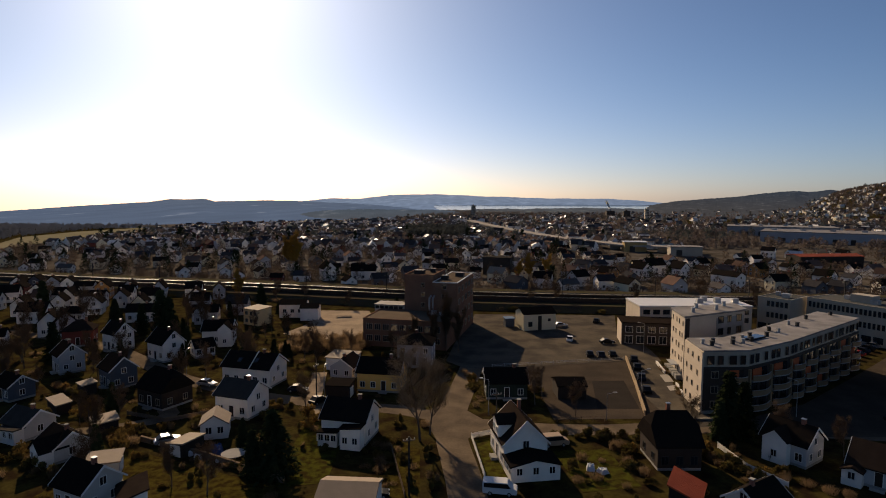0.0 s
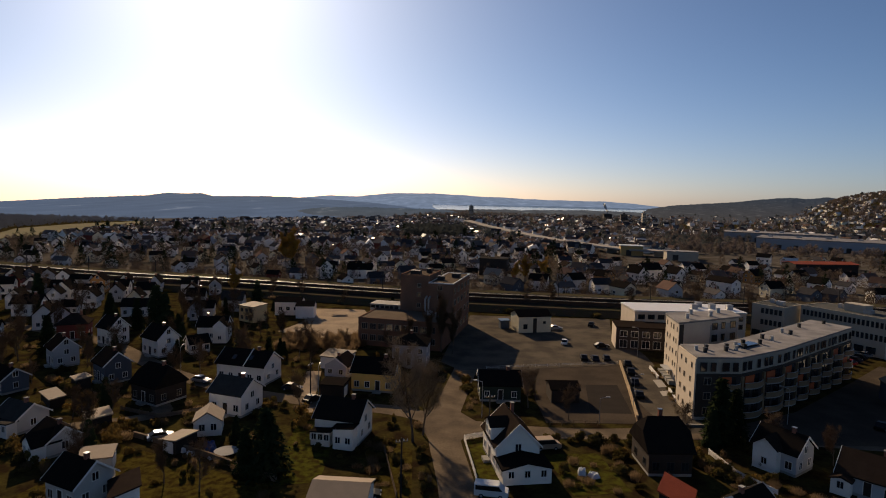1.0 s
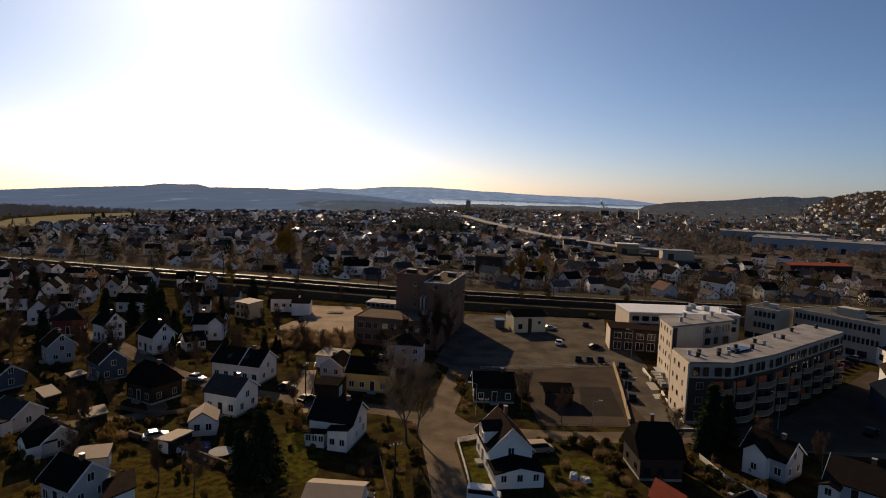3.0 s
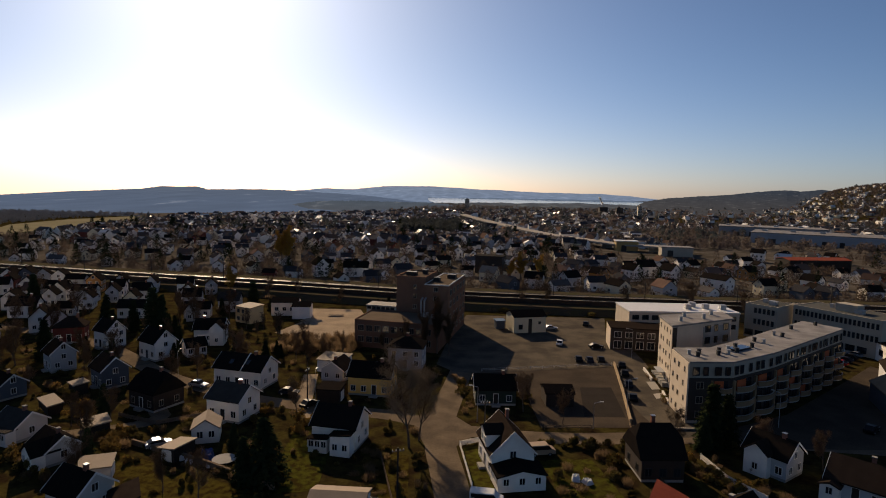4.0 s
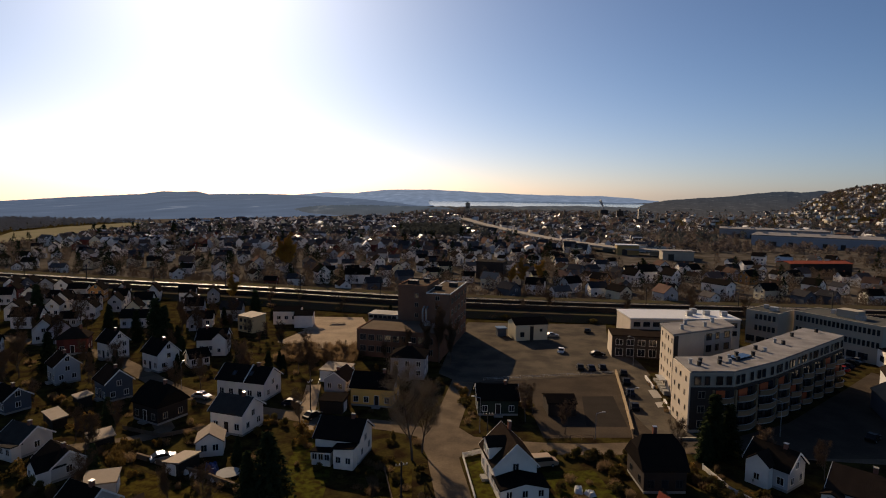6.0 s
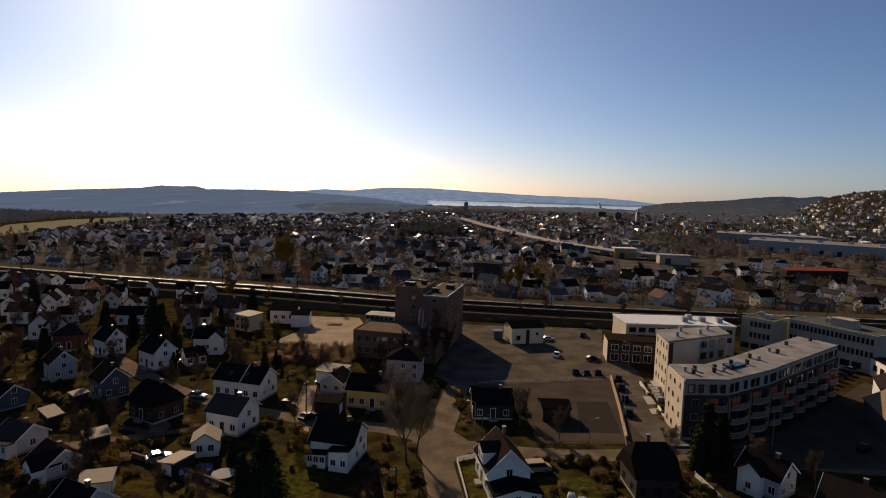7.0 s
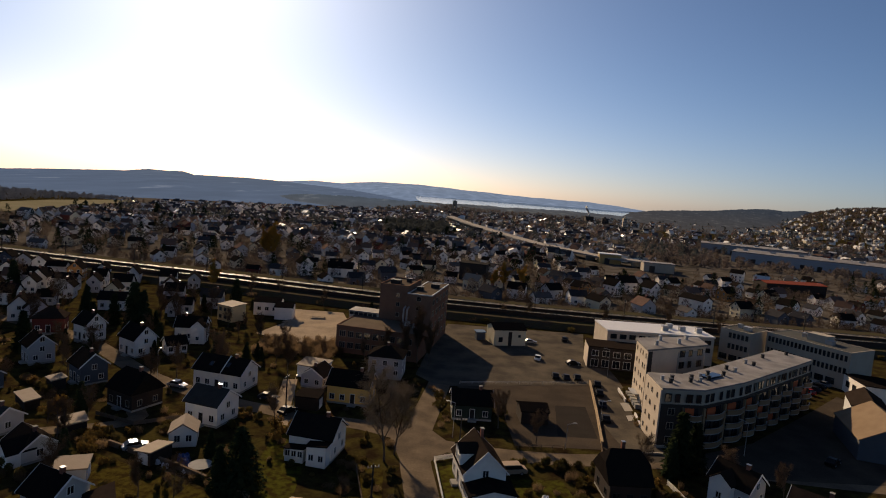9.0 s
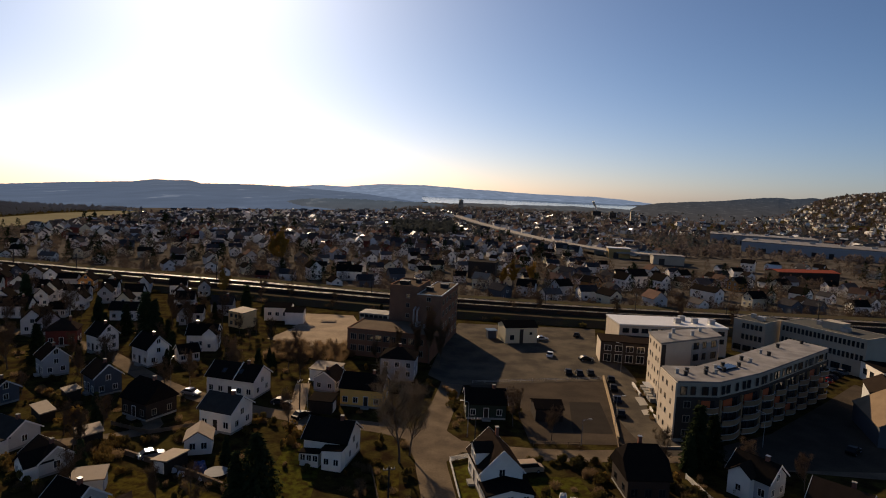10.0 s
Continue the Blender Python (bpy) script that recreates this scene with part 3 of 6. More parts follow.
def build_ridge(name, label, rows, y0, y1, z0, mat, seed):
    """A far range of hills: rows of (sideways slope, crest height)."""
    bm = bmesh.new()
    a, b = rows[0][0], rows[-1][0]
    n, k = 460, 14
    grid = []
    for j in range(k + 1):
        v = j / k
        y = y0 + (y1 - y0) * v
        line = []
        for i in range(n + 1):
            s = a + (b - a) * i / n
            c = table(rows, s)
            wob = noise.noise(Vector((s * 30, v * 3, seed))) * 3.0 * v + noise.noise(Vector((s * 120, v * 9, seed))) * 1.6 * v + noise.noise(Vector((s * 420, v * 14, seed))) * 1.8 * v
            line.append(bm.verts.new((s * y, y, z0 + (c - z0) * v ** 1.3 + wob)))
        grid.append(line)
    for r, s in zip(grid, grid[1:]):
        for i in range(n):
            bm.faces.new((r[i], r[i + 1], s[i + 1], s[i]))
    ob = tagged(part(name, bm, mat), label, "hills", kind="structure")
    for p in ob.data.polygons:
        p.use_smooth = True


build_ground()
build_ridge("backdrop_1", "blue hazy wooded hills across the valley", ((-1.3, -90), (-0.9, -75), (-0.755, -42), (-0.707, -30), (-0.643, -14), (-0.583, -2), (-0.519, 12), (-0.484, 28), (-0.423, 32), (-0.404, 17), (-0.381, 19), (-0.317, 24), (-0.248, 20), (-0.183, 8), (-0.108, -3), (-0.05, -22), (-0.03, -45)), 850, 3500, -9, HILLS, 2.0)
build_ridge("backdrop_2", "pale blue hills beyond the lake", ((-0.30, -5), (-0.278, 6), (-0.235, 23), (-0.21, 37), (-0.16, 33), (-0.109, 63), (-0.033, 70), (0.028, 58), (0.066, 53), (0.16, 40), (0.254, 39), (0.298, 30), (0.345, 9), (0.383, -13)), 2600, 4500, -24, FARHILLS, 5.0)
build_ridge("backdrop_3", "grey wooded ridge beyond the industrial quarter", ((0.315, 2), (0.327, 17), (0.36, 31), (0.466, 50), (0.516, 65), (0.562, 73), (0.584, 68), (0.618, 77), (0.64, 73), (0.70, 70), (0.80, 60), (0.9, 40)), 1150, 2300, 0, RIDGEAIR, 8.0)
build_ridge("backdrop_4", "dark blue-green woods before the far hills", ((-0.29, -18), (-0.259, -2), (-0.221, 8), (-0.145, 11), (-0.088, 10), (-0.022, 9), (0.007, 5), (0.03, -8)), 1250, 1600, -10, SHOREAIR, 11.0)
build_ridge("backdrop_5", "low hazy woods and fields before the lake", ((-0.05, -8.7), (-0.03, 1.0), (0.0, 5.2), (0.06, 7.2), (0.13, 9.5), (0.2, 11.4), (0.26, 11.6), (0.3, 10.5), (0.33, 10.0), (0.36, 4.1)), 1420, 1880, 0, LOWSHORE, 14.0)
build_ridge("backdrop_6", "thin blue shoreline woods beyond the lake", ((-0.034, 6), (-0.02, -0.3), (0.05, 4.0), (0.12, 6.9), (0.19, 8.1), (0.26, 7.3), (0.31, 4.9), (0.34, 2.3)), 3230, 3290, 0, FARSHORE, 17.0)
bm = bmesh.new()
slab(bm, [(-112, 3250), (-98, 2800), (-76, 2350), (-44, 1990), (180, 1970), (420, 1960), (600, 1940), (690, 2050), (1090, 3300), (300, 3380)], -1.0, 0.4)
tagged(part("water", bm, WATER), "bright calm lake reflecting the low sun sky", "lake", kind="structure")

# streets and yards
road("road_1", "dusty grey residential street in sun", [(4.2, 50), (2.8, 80), (1.5, 91), (0.1, 101), (0.0, 112), (1.8, 123.5), (4.2, 140), (5.8, 151)], 5.6, DUSTY)
patch("junction", "dusty widened street junction", [(-4.8, 108.8), (-3.7, 115.7), (0.3, 119.2), (4.7, 112), (7.9, 107.2), (3.8, 101.8), (0, 95.2), (-2.6, 100.9)], DUSTY, 0.034, "road")
road("road_2", "narrow residential side street between gardens", [(-2, 110.8), (-12, 115.5), (-22, 115.4), (-28, 118.3), (-37.5, 120.5), (-49, 125.5), (-64, 134), (-81, 149.5), (-94, 160.7), (-113, 170), (-160, 186)], 4.8, DUSTY, 0.026)
road("road_7", "pale gravel driveway between gardens", [(-23.8, 108), (-28.5, 118), (-29.5, 126), (-31.5, 139)], 3.4, GRAVEL, 0.02)
road("road_3", "dusty street past the car park", [(3, 108), (21, 104.5), (47, 107.5), (75, 104), (120, 100)], 5.0, DUSTY, 0.022)
road("road_4", "asphalt street along the apartment building", [(46.5, 107), (44.5, 125), (47.5, 140), (50.5, 154), (51, 168), (49, 185)], 8.0, YARDASPHALT, 0.034)
road("road_5", "shaded garden lane between fences", [(-64, 134), (-58, 116), (-52, 108), (-70, 100)], 3.6, DUSTY, 0.018)
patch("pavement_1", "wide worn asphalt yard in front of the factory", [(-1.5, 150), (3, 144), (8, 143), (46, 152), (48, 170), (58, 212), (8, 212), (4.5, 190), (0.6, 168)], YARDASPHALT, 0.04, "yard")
patch("pavement_2", "dark asphalt car park with patched surface", [(19.5, 110), (44.0, 111.5), (46.5, 152), (8.6, 144.5), (15, 130), (19, 129)], ASPHALT, 0.028, "car park")
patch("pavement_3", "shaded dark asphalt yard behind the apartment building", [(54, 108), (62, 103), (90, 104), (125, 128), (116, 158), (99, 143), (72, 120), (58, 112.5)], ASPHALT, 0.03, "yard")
patch("sand_lot", "bare sunlit sand and gravel building plot", [(-52, 179), (-40, 172), (-26.5, 173), (-23, 190), (-31, 217), (-53, 217), (-47, 196)], GRAVEL, 0.05, "plot")
patch("pavement_4", "darker repaired square of asphalt in the car park", [(32.2, 134.2), (39.6, 134.8), (37.6, 116.2), (29.2, 116.2)], REPAIR, 0.036, "car park")
patch("field", "distant pale dry grass field", [(-365, 470), (-405, 520), (-445, 600), (-450, 700), (-425, 800), (-398, 795), (-388, 720), (-378, 600)], DRYGRASS, 0.06, "field")
patch("lawn_1", "sunlit olive garden lawn", [(-54, 95), (-24, 82), (-26, 66), (-60, 70)], LAWN, 0.02, "lawn")
patch("lawn_2", "sunlit garden lawn beside the hedge", [(-27, 112), (-19, 110), (-18, 84), (-26, 82)], GREENLAWN, 0.021, "lawn")
patch("lawn_3", "small lawn behind the white fence", [(3.9, 100), (7.0, 101), (9.0, 84), (5.4, 85)], GREENLAWN, 0.022, "lawn")
patch("lawn_4", "rough back garden grass", [(17, 96), (26, 97), (28, 84), (19, 82)], GREENLAWN, 0.023, "lawn")
patch("lawn_5", "sunlit garden grass strip", [(-9, 100), (-5, 96), (-3.5, 70), (-9, 70), (-10.5, 92)], LAWN, 0.024, "lawn")

# railway
TRACK = [(-420, 340), (-231, 297), (-151, 278), (-82, 265), (-20, 250), (46, 242), (70, 240), (200, 234), (420, 228)]
patch("pavement_5", "dusty streets and gardens of the town beyond the railway", [(x, table(TRACK, x) + 16) for x in range(-300, 301, 40)] + [(430, 480), (430, 1250), (-60, 1250), (-480, 860), (-400, 800), (-390, 720), (-380, 600), (-366, 468), (-340, 436)], TOWNDUST, 0.02, "town ground")


def bank(name, label, mat, off0, off1, z0, z1, z2):
    """A strip beside the track line with a sloped near face."""
    bm = bmesh.new()
    rows = []
    pts = [Vector(p) for p in TRACK]
    for i, p in enumerate(pts):
        d = (pts[min(i + 1, len(pts) - 1)] - pts[max(i - 1, 0)]).normalized()
        nrm = Vector((-d.y, d.x))
        row = []
        for o, z in ((off0, z0), (off0 + 0.01 + z1 - z0, z1), (off1, z2), (off1 + 3, -0.2)):
            q = p + nrm * o
            row.append(bm.verts.new((q.x, q.y, z)))
        rows.append(row)
    for r, s in zip(rows, rows[1:]):
        for i in range(3):
            bm.faces.new((r[i], r[i + 1], s[i + 1], s[i]))
    return tagged(part(name, bm, mat), label, "railway", kind="structure")


bank("railway_embankment", "dark grassy railway embankment", SOIL, -27, 12, -0.1, 2.4, 2.4)


def track_line(name, label, off, width, z0, z1, mat, category="railway", parent=None):
    bm = bmesh.new()
    rows = []
    pts = [Vector(p) for p in TRACK]
    for i, p in enumerate(pts):
        d = (pts[min(i + 1, len(pts) - 1)] - pts[max(i - 1, 0)]).normalized()
        nrm = Vector((-d.y, d.x))
        row = []
        for o, z in ((-width / 2, z0), (-width / 2, z1), (width / 2, z1), (width / 2, z0)):
            q = p + nrm * (off + o)
            row.append(bm.verts.new((q.x, q.y, z)))
        rows.append(row)
    for r, s in zip(rows, rows[1:]):
        for i in range(3):
            bm.faces.new((r[i], r[i + 1], s[i + 1], s[i]))
    ob = part(name, bm, mat, parent)
    if parent is None:
        tagged(ob, label, category, kind="structure")
    return ob


def viaduct():
    """A raised concrete main road on piers, far off in the town."""
    v = thing("viaduct", pose(0, 0, 0), "distant pale concrete road viaduct on piers", "bridge")
    line = [Vector(p) for p in ((186, 452), (139, 478), (100, 560), (72, 690), (45, 840), (25, 1000))]
    for name, half, z0, z1, mat in (("deck", 7.5, 3.9, 5.0, CONCRETE), ("roadway", 6.9, 5.0, 5.1, PALECONC)):
        bm = bmesh.new()
        rows = []
        for i, p in enumerate(line):
            d = (line[min(i + 1, len(line) - 1)] - line[max(i - 1, 0)]).normalized()
            nrm = Vector((-d.y, d.x))
            rows.append([bm.verts.new((*(p + nrm * o), z)) for o, z in ((-half, z0), (-half, z1), (half, z1), (half, z0))])
        for r, s in zip(rows, rows[1:]):
            for i in range(4):
                bm.faces.new((r[i], r[(i + 1) % 4], s[(i + 1) % 4], s[i]))
        part(name, bm, mat, v)
    for p, q in zip(line, line[1:]):
        n = int((q - p).length / 30)
        for i in range(n):
            c = p.lerp(q, (i + 0.5) / n)
            bm = bmesh.new()
            box(bm, c.x - 4, c.x + 4, c.y - 0.8, c.y + 0.8, -0.2, 3.6)
            part("pier", bm, CONCRETE, v)


viaduct()
for off in (0.5, -10.5):
    bed = track_line("railway_track", "sunlit pale ballast bed with two steel rails", off, 2.8, 2.3, 2.85, BALLAST)
    for s in (-0.72, 0.72):
        track_line("rail", "", off + s, 0.09, 2.85, 3.0, DARKMETAL, parent=bed)
track_line("noise_barrier", "dark timber noise barrier beside the railway", -18.5, 0.25, 1.5, 4.2, WALL["brown"])
track_line("noise_barrier", "dark timber fence between the tracks", -5.2, 0.2, 2.3, 3.5, WALL["brown"])

# ---- large buildings ----
def block(h, name, u0, u1, v0, v1, z0, z1, mat, label=""):
    bm = bmesh.new()
    box(bm, u0, u1, v0, v1, z0, z1)
    return part(name, bm, mat, h, label)


def parapet(h, u0, u1, v0, v1, z, mat, t=0.25, up=0.45):
    bm = bmesh.new()
    cells(bm, [u0 - 0.05, u0 + t, u1 - t, u1 + 0.05], [v0 - 0.05, v0 + t, v1 - t, v1 + 0.05], [z, z + up], lambda i, j, k: i != 1 or j != 1)
    return part("parapet", bm, mat, h)


def roof_box(h, u, v, z, w, d, up, mat=None):
    bm = bmesh.new()
    box(bm, u - w / 2, u + w / 2, v - d / 2, v + d / 2, z, z + up)
    box(bm, u - w / 2 - 0.08, u + w / 2 + 0.08, v - d / 2 - 0.08, v + d / 2 + 0.08, z + up, z + up + 0.08)
    return part("roof_vent", bm, mat or METAL, h)


def factory():
    f = thing("factory", pose(-25.2, 165.6, 0, 0, 0, -12.5), "red-brown brick factory with a stair tower", "factory")
    block(f, "wall", 0, 24.3, 0, 15, 0, 7.6, FACTORY)
    block(f, "roof", 0.2, 24.1, 0.2, 14.8, 7.6, 7.75, DECK, "weathered brown flat roof")
    parapet(f, 0, 24.3, 0, 15, 7.6, FACTORY, 0.3, 0.35)
    block(f, "tower", 7.6, 16.6, 15.0, 30, 0, 18.2, FACTORY, "taller brick stair tower")
    block(f, "tower", 17.0, 24.4, 12.5, 38, 0, 16.8, FACTORY, "tall brick hall")
    block(f, "link", 16.6, 17.0, 16, 30, 0, 15.5, DARKCLAD)
    parapet(f, 17.0, 24.4, 12.5, 38, 16.8, ROOF["pale"], 0.18, 0.3)
    parapet(f, 7.6, 16.6, 15, 30, 18.2, FACTORY, 0.3, 0.6)
    block(f, "roof", 17.3, 24.1, 12.8, 37.7, 16.8, 16.92, DECK)
    block(f, "roof", 7.9, 16.3, 15.3, 29.7, 18.2, 18.32, DECK)
    block(f, "lantern", -2.0, 7.5, 15.1, 21, 0, 9.0, PLASTER, "pale glazed rooftop lantern")
    block(f, "roof", -2.2, 7.5, 14.9, 21.2, 9.0, 9.2, ROOFFELT)
    for i in range(6):
        window(f, -1.2 + i * 1.5, 15.1, 8.35, 0, 1.1, 0.7, DARKMETAL, 0)
    for i in range(9):
        for z in (2.4, 5.6):
            window(f, 1.9 + i * 2.45, 0, z, 0, 1.7, 1.6, FRAMES, 2)
    for z in (3.2, 6.4, 9.6, 12.8, 15.6):
        window(f, 13.4, 15.0, z, 0, 1.0, 1.2, FRAMES)
        if z > 9:
            window(f, 20.5, 12.5, z, 0, 1.2, 1.2, FRAMES)
    for i in range(5):
        for z in (3, 7, 11, 14.5):
            window(f, 24.4, 15.5 + i * 5.0, z, 90, 2.2, 1.6, FRAMES, 2)
    for u, v, z, w in ((19, 20, 16.8, 2.0), (22, 28, 16.8, 2.6), (11, 20, 18.2, 3.0), (14, 25, 18.2, 1.6), (18.2, 10, 7.7, 1.5), (21, 8, 7.7, 1.2)):
        roof_box(f, u, v, z, w, w * 0.8, 1.3, DARKMETAL if z > 10 else None)
    for u in (16.6, 17.6):
        bm = bmesh.new()
        rod(bm, (u, 10.5, 7.6), (u, 10.5, 12.4), 0.28, 0.28, 10)
        rod(bm, (u, 10.5, 12.4), (u, 12.4, 12.9), 0.28, 0.28, 10)
        part("duct", bm, METAL, f, "shiny ventilation duct")


def along(p, q):
    d = Vector(q) - Vector(p)
    return d.length, math.degrees(math.atan2(d.y, d.x))


def apartments():
    """Four storeys, bent plan, recessed balconies, set-back top floor in pale cladding."""
    a = thing("apartment_building", pose(0, 0, 0), "four-storey apartment building with recessed balconies and flat grey roof", "apartment building")
    front = [(48.9, 114.1), (57.8, 114.7), (70.3, 122.7), (100.7, 147.4)]
    back = [(49.5, 124.6), (57.5, 125.4), (66.2, 132.0), (95.4, 155.8)]
    ring = front + list(reversed(back))
    top = 12.2
    bm = bmesh.new()
    slab(bm, ring, 0, 9.2)
    part("wall", bm, DARKCLAD, a, "dark brown-grey lower walls")
    bm = bmesh.new()
    slab(bm, [(x, y + 0.25) for x, y in front] + [(x, y - 0.2) for x, y in reversed(back)], 9.2, top)
    # Shade of this front is put into the colour: darker than the end wall.
    part("upper_wall", bm, OFFICEWALL, a, "pale cladding of the top storey")
    bm = bmesh.new()
    slab(bm, ring, top, top + 0.35)
    part("roof", bm, ROOFFELT, a)
    # lit end wall in pale render
    n, ang = along(back[0], front[0])
    e = part("end_wall", wall_strip(n, 0.3, top), PLASTER, a, "sunlit pale rendered end wall", pose(*back[0], 0, 0, 0, ang))
    for i, u in enumerate((1.8, 4.6, 8.0)):
        for k in range(4):
            window(e, u + (0.6 if k % 2 else 0), -0.3, 1.6 + k * 2.95, 0, 0.55 if i != 1 else 0.8, 1.0, FRAMES, 0)
    for j, (p, q) in enumerate(zip(front, front[1:])):
        n, ang = along(p, q)
        side = part("facade", wall_strip(n, 0.12, 0.6), CONCRETE, a, "", pose(*p, 0, 0, 0, ang))
        bays = (2, 2, 6)[j]
        w = n / bays
        for i in range(bays):
            u = (i + 0.5) * w
            for k in range(4):
                z = 0.35 + k * 2.95
                if k == 3:
                    for f, ww in ((-0.34, 0.8), (-0.1, 0.9), (0.32, 0.7)) if j else ((-0.2, 1.2), (0.24, 0.9)):
                        window(side, u + f * w, -0.0 if j else -0.1, z + 1.4, 0, ww, 1.6, DARKMETAL, 0)
                elif j == 0 and i == 0:
                    window(side, u, -0.12, z + 1.5, 0, 1.3, 1.3, FRAMES)
                else:
                    balcony(side, u, z, w, (i + j + k) % 4 == 0 or (j < 2 and k == 2))
    for i in range(11):
        t = i / 10
        for r, col in ((0.42, 0), (0.7, 1)):
            if (i * 3 + col) % 4 == 3:
                continue
            x = table_path([(52, 118), (60, 120.5), (69, 128), (95.5, 150.5)], t)
            roof_box(a, x[0] - 1.2 * col, x[1] + 1.6 * col, top + 0.35, 0.6, 0.6, 0.9, METAL if (i + col) % 2 else DARKMETAL)
    bm = bmesh.new()
    slab(bm, [(62, 122.3), (66.5, 125.3), (65.2, 127.2), (60.7, 124.2)], top + 0.35, top + 0.75)
    part("skylight", bm, GLASS, a, "rooftop glass hatch")


def table_path(pts, t):
    f = t * (len(pts) - 1)
    i = min(int(f), len(pts) - 2)
    return Vector(pts[i]).lerp(Vector(pts[i + 1]), f - i)


def wall_strip(n, t, h):
    bm = bmesh.new()
    box(bm, 0, n, -t, 0, 0, h)
    return bm


def balcony(side, u, z, w, warm):
    """A bowed slab with a solid front between two piers, dark glazing behind."""
    e, n = w * 0.42, 10
    pier = bmesh.new()
    box(pier, u - w / 2, u - e, -0.42, 0.0, z - 0.5, z + 2.45)
    part("pier", pier, BALCONY, side)
    curve = [(u - e + 2 * e * i / n, -0.75 - 0.75 * math.sin(math.pi * i / n)) for i in range(n + 1)]
    bm = bmesh.new()
    slab(bm, curve + [(u + e, 0.0), (u - e, 0.0)], z - 0.05, z + 0.17)
    b = part("balcony", bm, CONCRETE, side)
    bm = bmesh.new()
    inner = [(x, y + 0.1) for x, y in curve]
    slab(bm, curve + list(reversed(inner)), z + 0.17, z + 1.2)
    part("balustrade", bm, BALCONY, b)
    bm = bmesh.new()
    slab(bm, [(x, y - 0.05) for x, y in curve] + [(x, y + 0.05) for x, y in reversed(inner)], z + 1.2, z + 1.27)
    part("handrail", bm, METAL, b)
    if warm:
        bm = bmesh.new()
        box(bm, u - w * 0.36, u + w * 0.05, -0.34, -0.24, z + 0.2, z + 2.4)
        part("screen", bm, ORANGE, b, "orange balcony screen")
    m = max(1, round(w / 3.6))
    for i in range(m):
        window(side, u - e + 2 * e * (i + 0.5) / m, -0.0, z + 1.35, 0, 2 * e / m * 0.7, 2.0, DARKMETAL, 2)


def white_block():
    b = thing("tower_block", pose(0, 0, 0), "five-storey white rendered apartment block", "apartment building")
    ring = [(53.4, 135.4), (71.5, 145.2), (72.3, 153.0), (54.4, 146.4)]
    bm = bmesh.new()
    slab(bm, ring, 0, 14.6)
    part("wall", bm, PLASTER, b)
    bm = bmesh.new()
    slab(bm, [(53.0, 135.0), (72.0, 145.0), (72.8, 153.4), (54.0, 146.8)], 14.6, 15.0)
    part("roof", bm, ROOFFELT, b)
    n, ang = along(ring[3], ring[0])
    e = part("end_wall", wall_strip(n, 0.15, 14.5), PLASTER, b, "sunlit pale rendered end wall", pose(*ring[3], 0, 0, 0, ang))
    for i, u in enumerate((1.6, 4.3, 7.0, 9.4)):
        for k in range(5):
            window(e, u + (0.5 if (k + i) % 2 else 0), -0.15, 1.7 + k * 2.85, 0, 0.4 if i % 2 else 0.6, 1.1, FRAMES, 0)
    for v in (0.8, 3.0, 5.2, 7.4, 9.6):
        bm = bmesh.new()
        box(bm, v - 0.8, v + 0.8, -1.5, -0.2, 0, 1.0)
        part("planter", bm, CONCRETE, e)
    bm = bmesh.new()
    box(bm, 3.0, 7.5, -1.8, -0.16, 2.6, 2.8)
    part("entrance_canopy", bm, METAL, e)
    n, ang = along(ring[0], ring[1])
    f = part("facade", wall_strip(1.3, 0.12, 14.4), DARKCLAD, b, "dark vertical cladding strip", pose(*ring[0], 0, 0, 0, ang))
    bm = bmesh.new()
    box(bm, 10.4, 20.2, -0.1, 0.0, 2.4, 13.6)
    part("cladding", bm, CONCRETE, f, "grey cladding round the windows")
    for i, u in enumerate((11.9, 14.9, 18.4)):
        for k in range(5):
            window(f, u, -0.1 if k else 0, 1.7 + k * 2.85, 0, 1.7 if i != 1 else 1.1, 1.5, DARKMETAL, 1)
    for x, y in ((57, 140.5), (60, 146), (64, 144), (68, 149.0)):
        roof_box(b, x, y, 15.0, 0.7, 0.7, 1.1)


def shop_row():
    s = thing("office_building", pose(48.6, 169.2, 0, 0, 0, -8), "low dark-framed office building with pale upper storey", "office building")
    block(s, "wall", 0, 17, 0, 9, 0, 6.3, DARKCLAD)
    block(s, "end_wall", -0.15, -0.003, -0.1, 9, 0, 6.3, PLASTER, "sunlit pale end wall")
    block(s, "roof", -0.2, 17, -0.4, 9, 6.3, 6.6, ROOF["brown"])
    for i in range(5):
        window(s, 2.0 + i * 3.1, 0, 4.5, 0, 1.9, 1.6, bars=1)
        window(s, 2.0 + i * 3.1, 0, 1.6, 0, 2.0, 2.1, bars=1)
    f = thing("office_building", pose(57, 180, 0, 0, 0, 1), "long white office building with flat roof", "office building")
    block(f, "wall", 0, 34, 0, 14, 0, 9.0, PLASTER)
    block(f, "roof", -0.2, 34.2, -0.2, 14.2, 9.0, 9.4, ROOF["pale"], "pale flat roof")
    for i in range(11):
        for z in (4.9, 7.4):
            window(f, 2.0 + i * 3.0, 0, z, 0, 1.9, 1.3, DARKMETAL, 1)
    for u, v in ((20, 5), (26, 6), (23, 9), (31, 5)):
        roof_box(f, u, v, 9.4, 1.8, 1.5, 1.4)


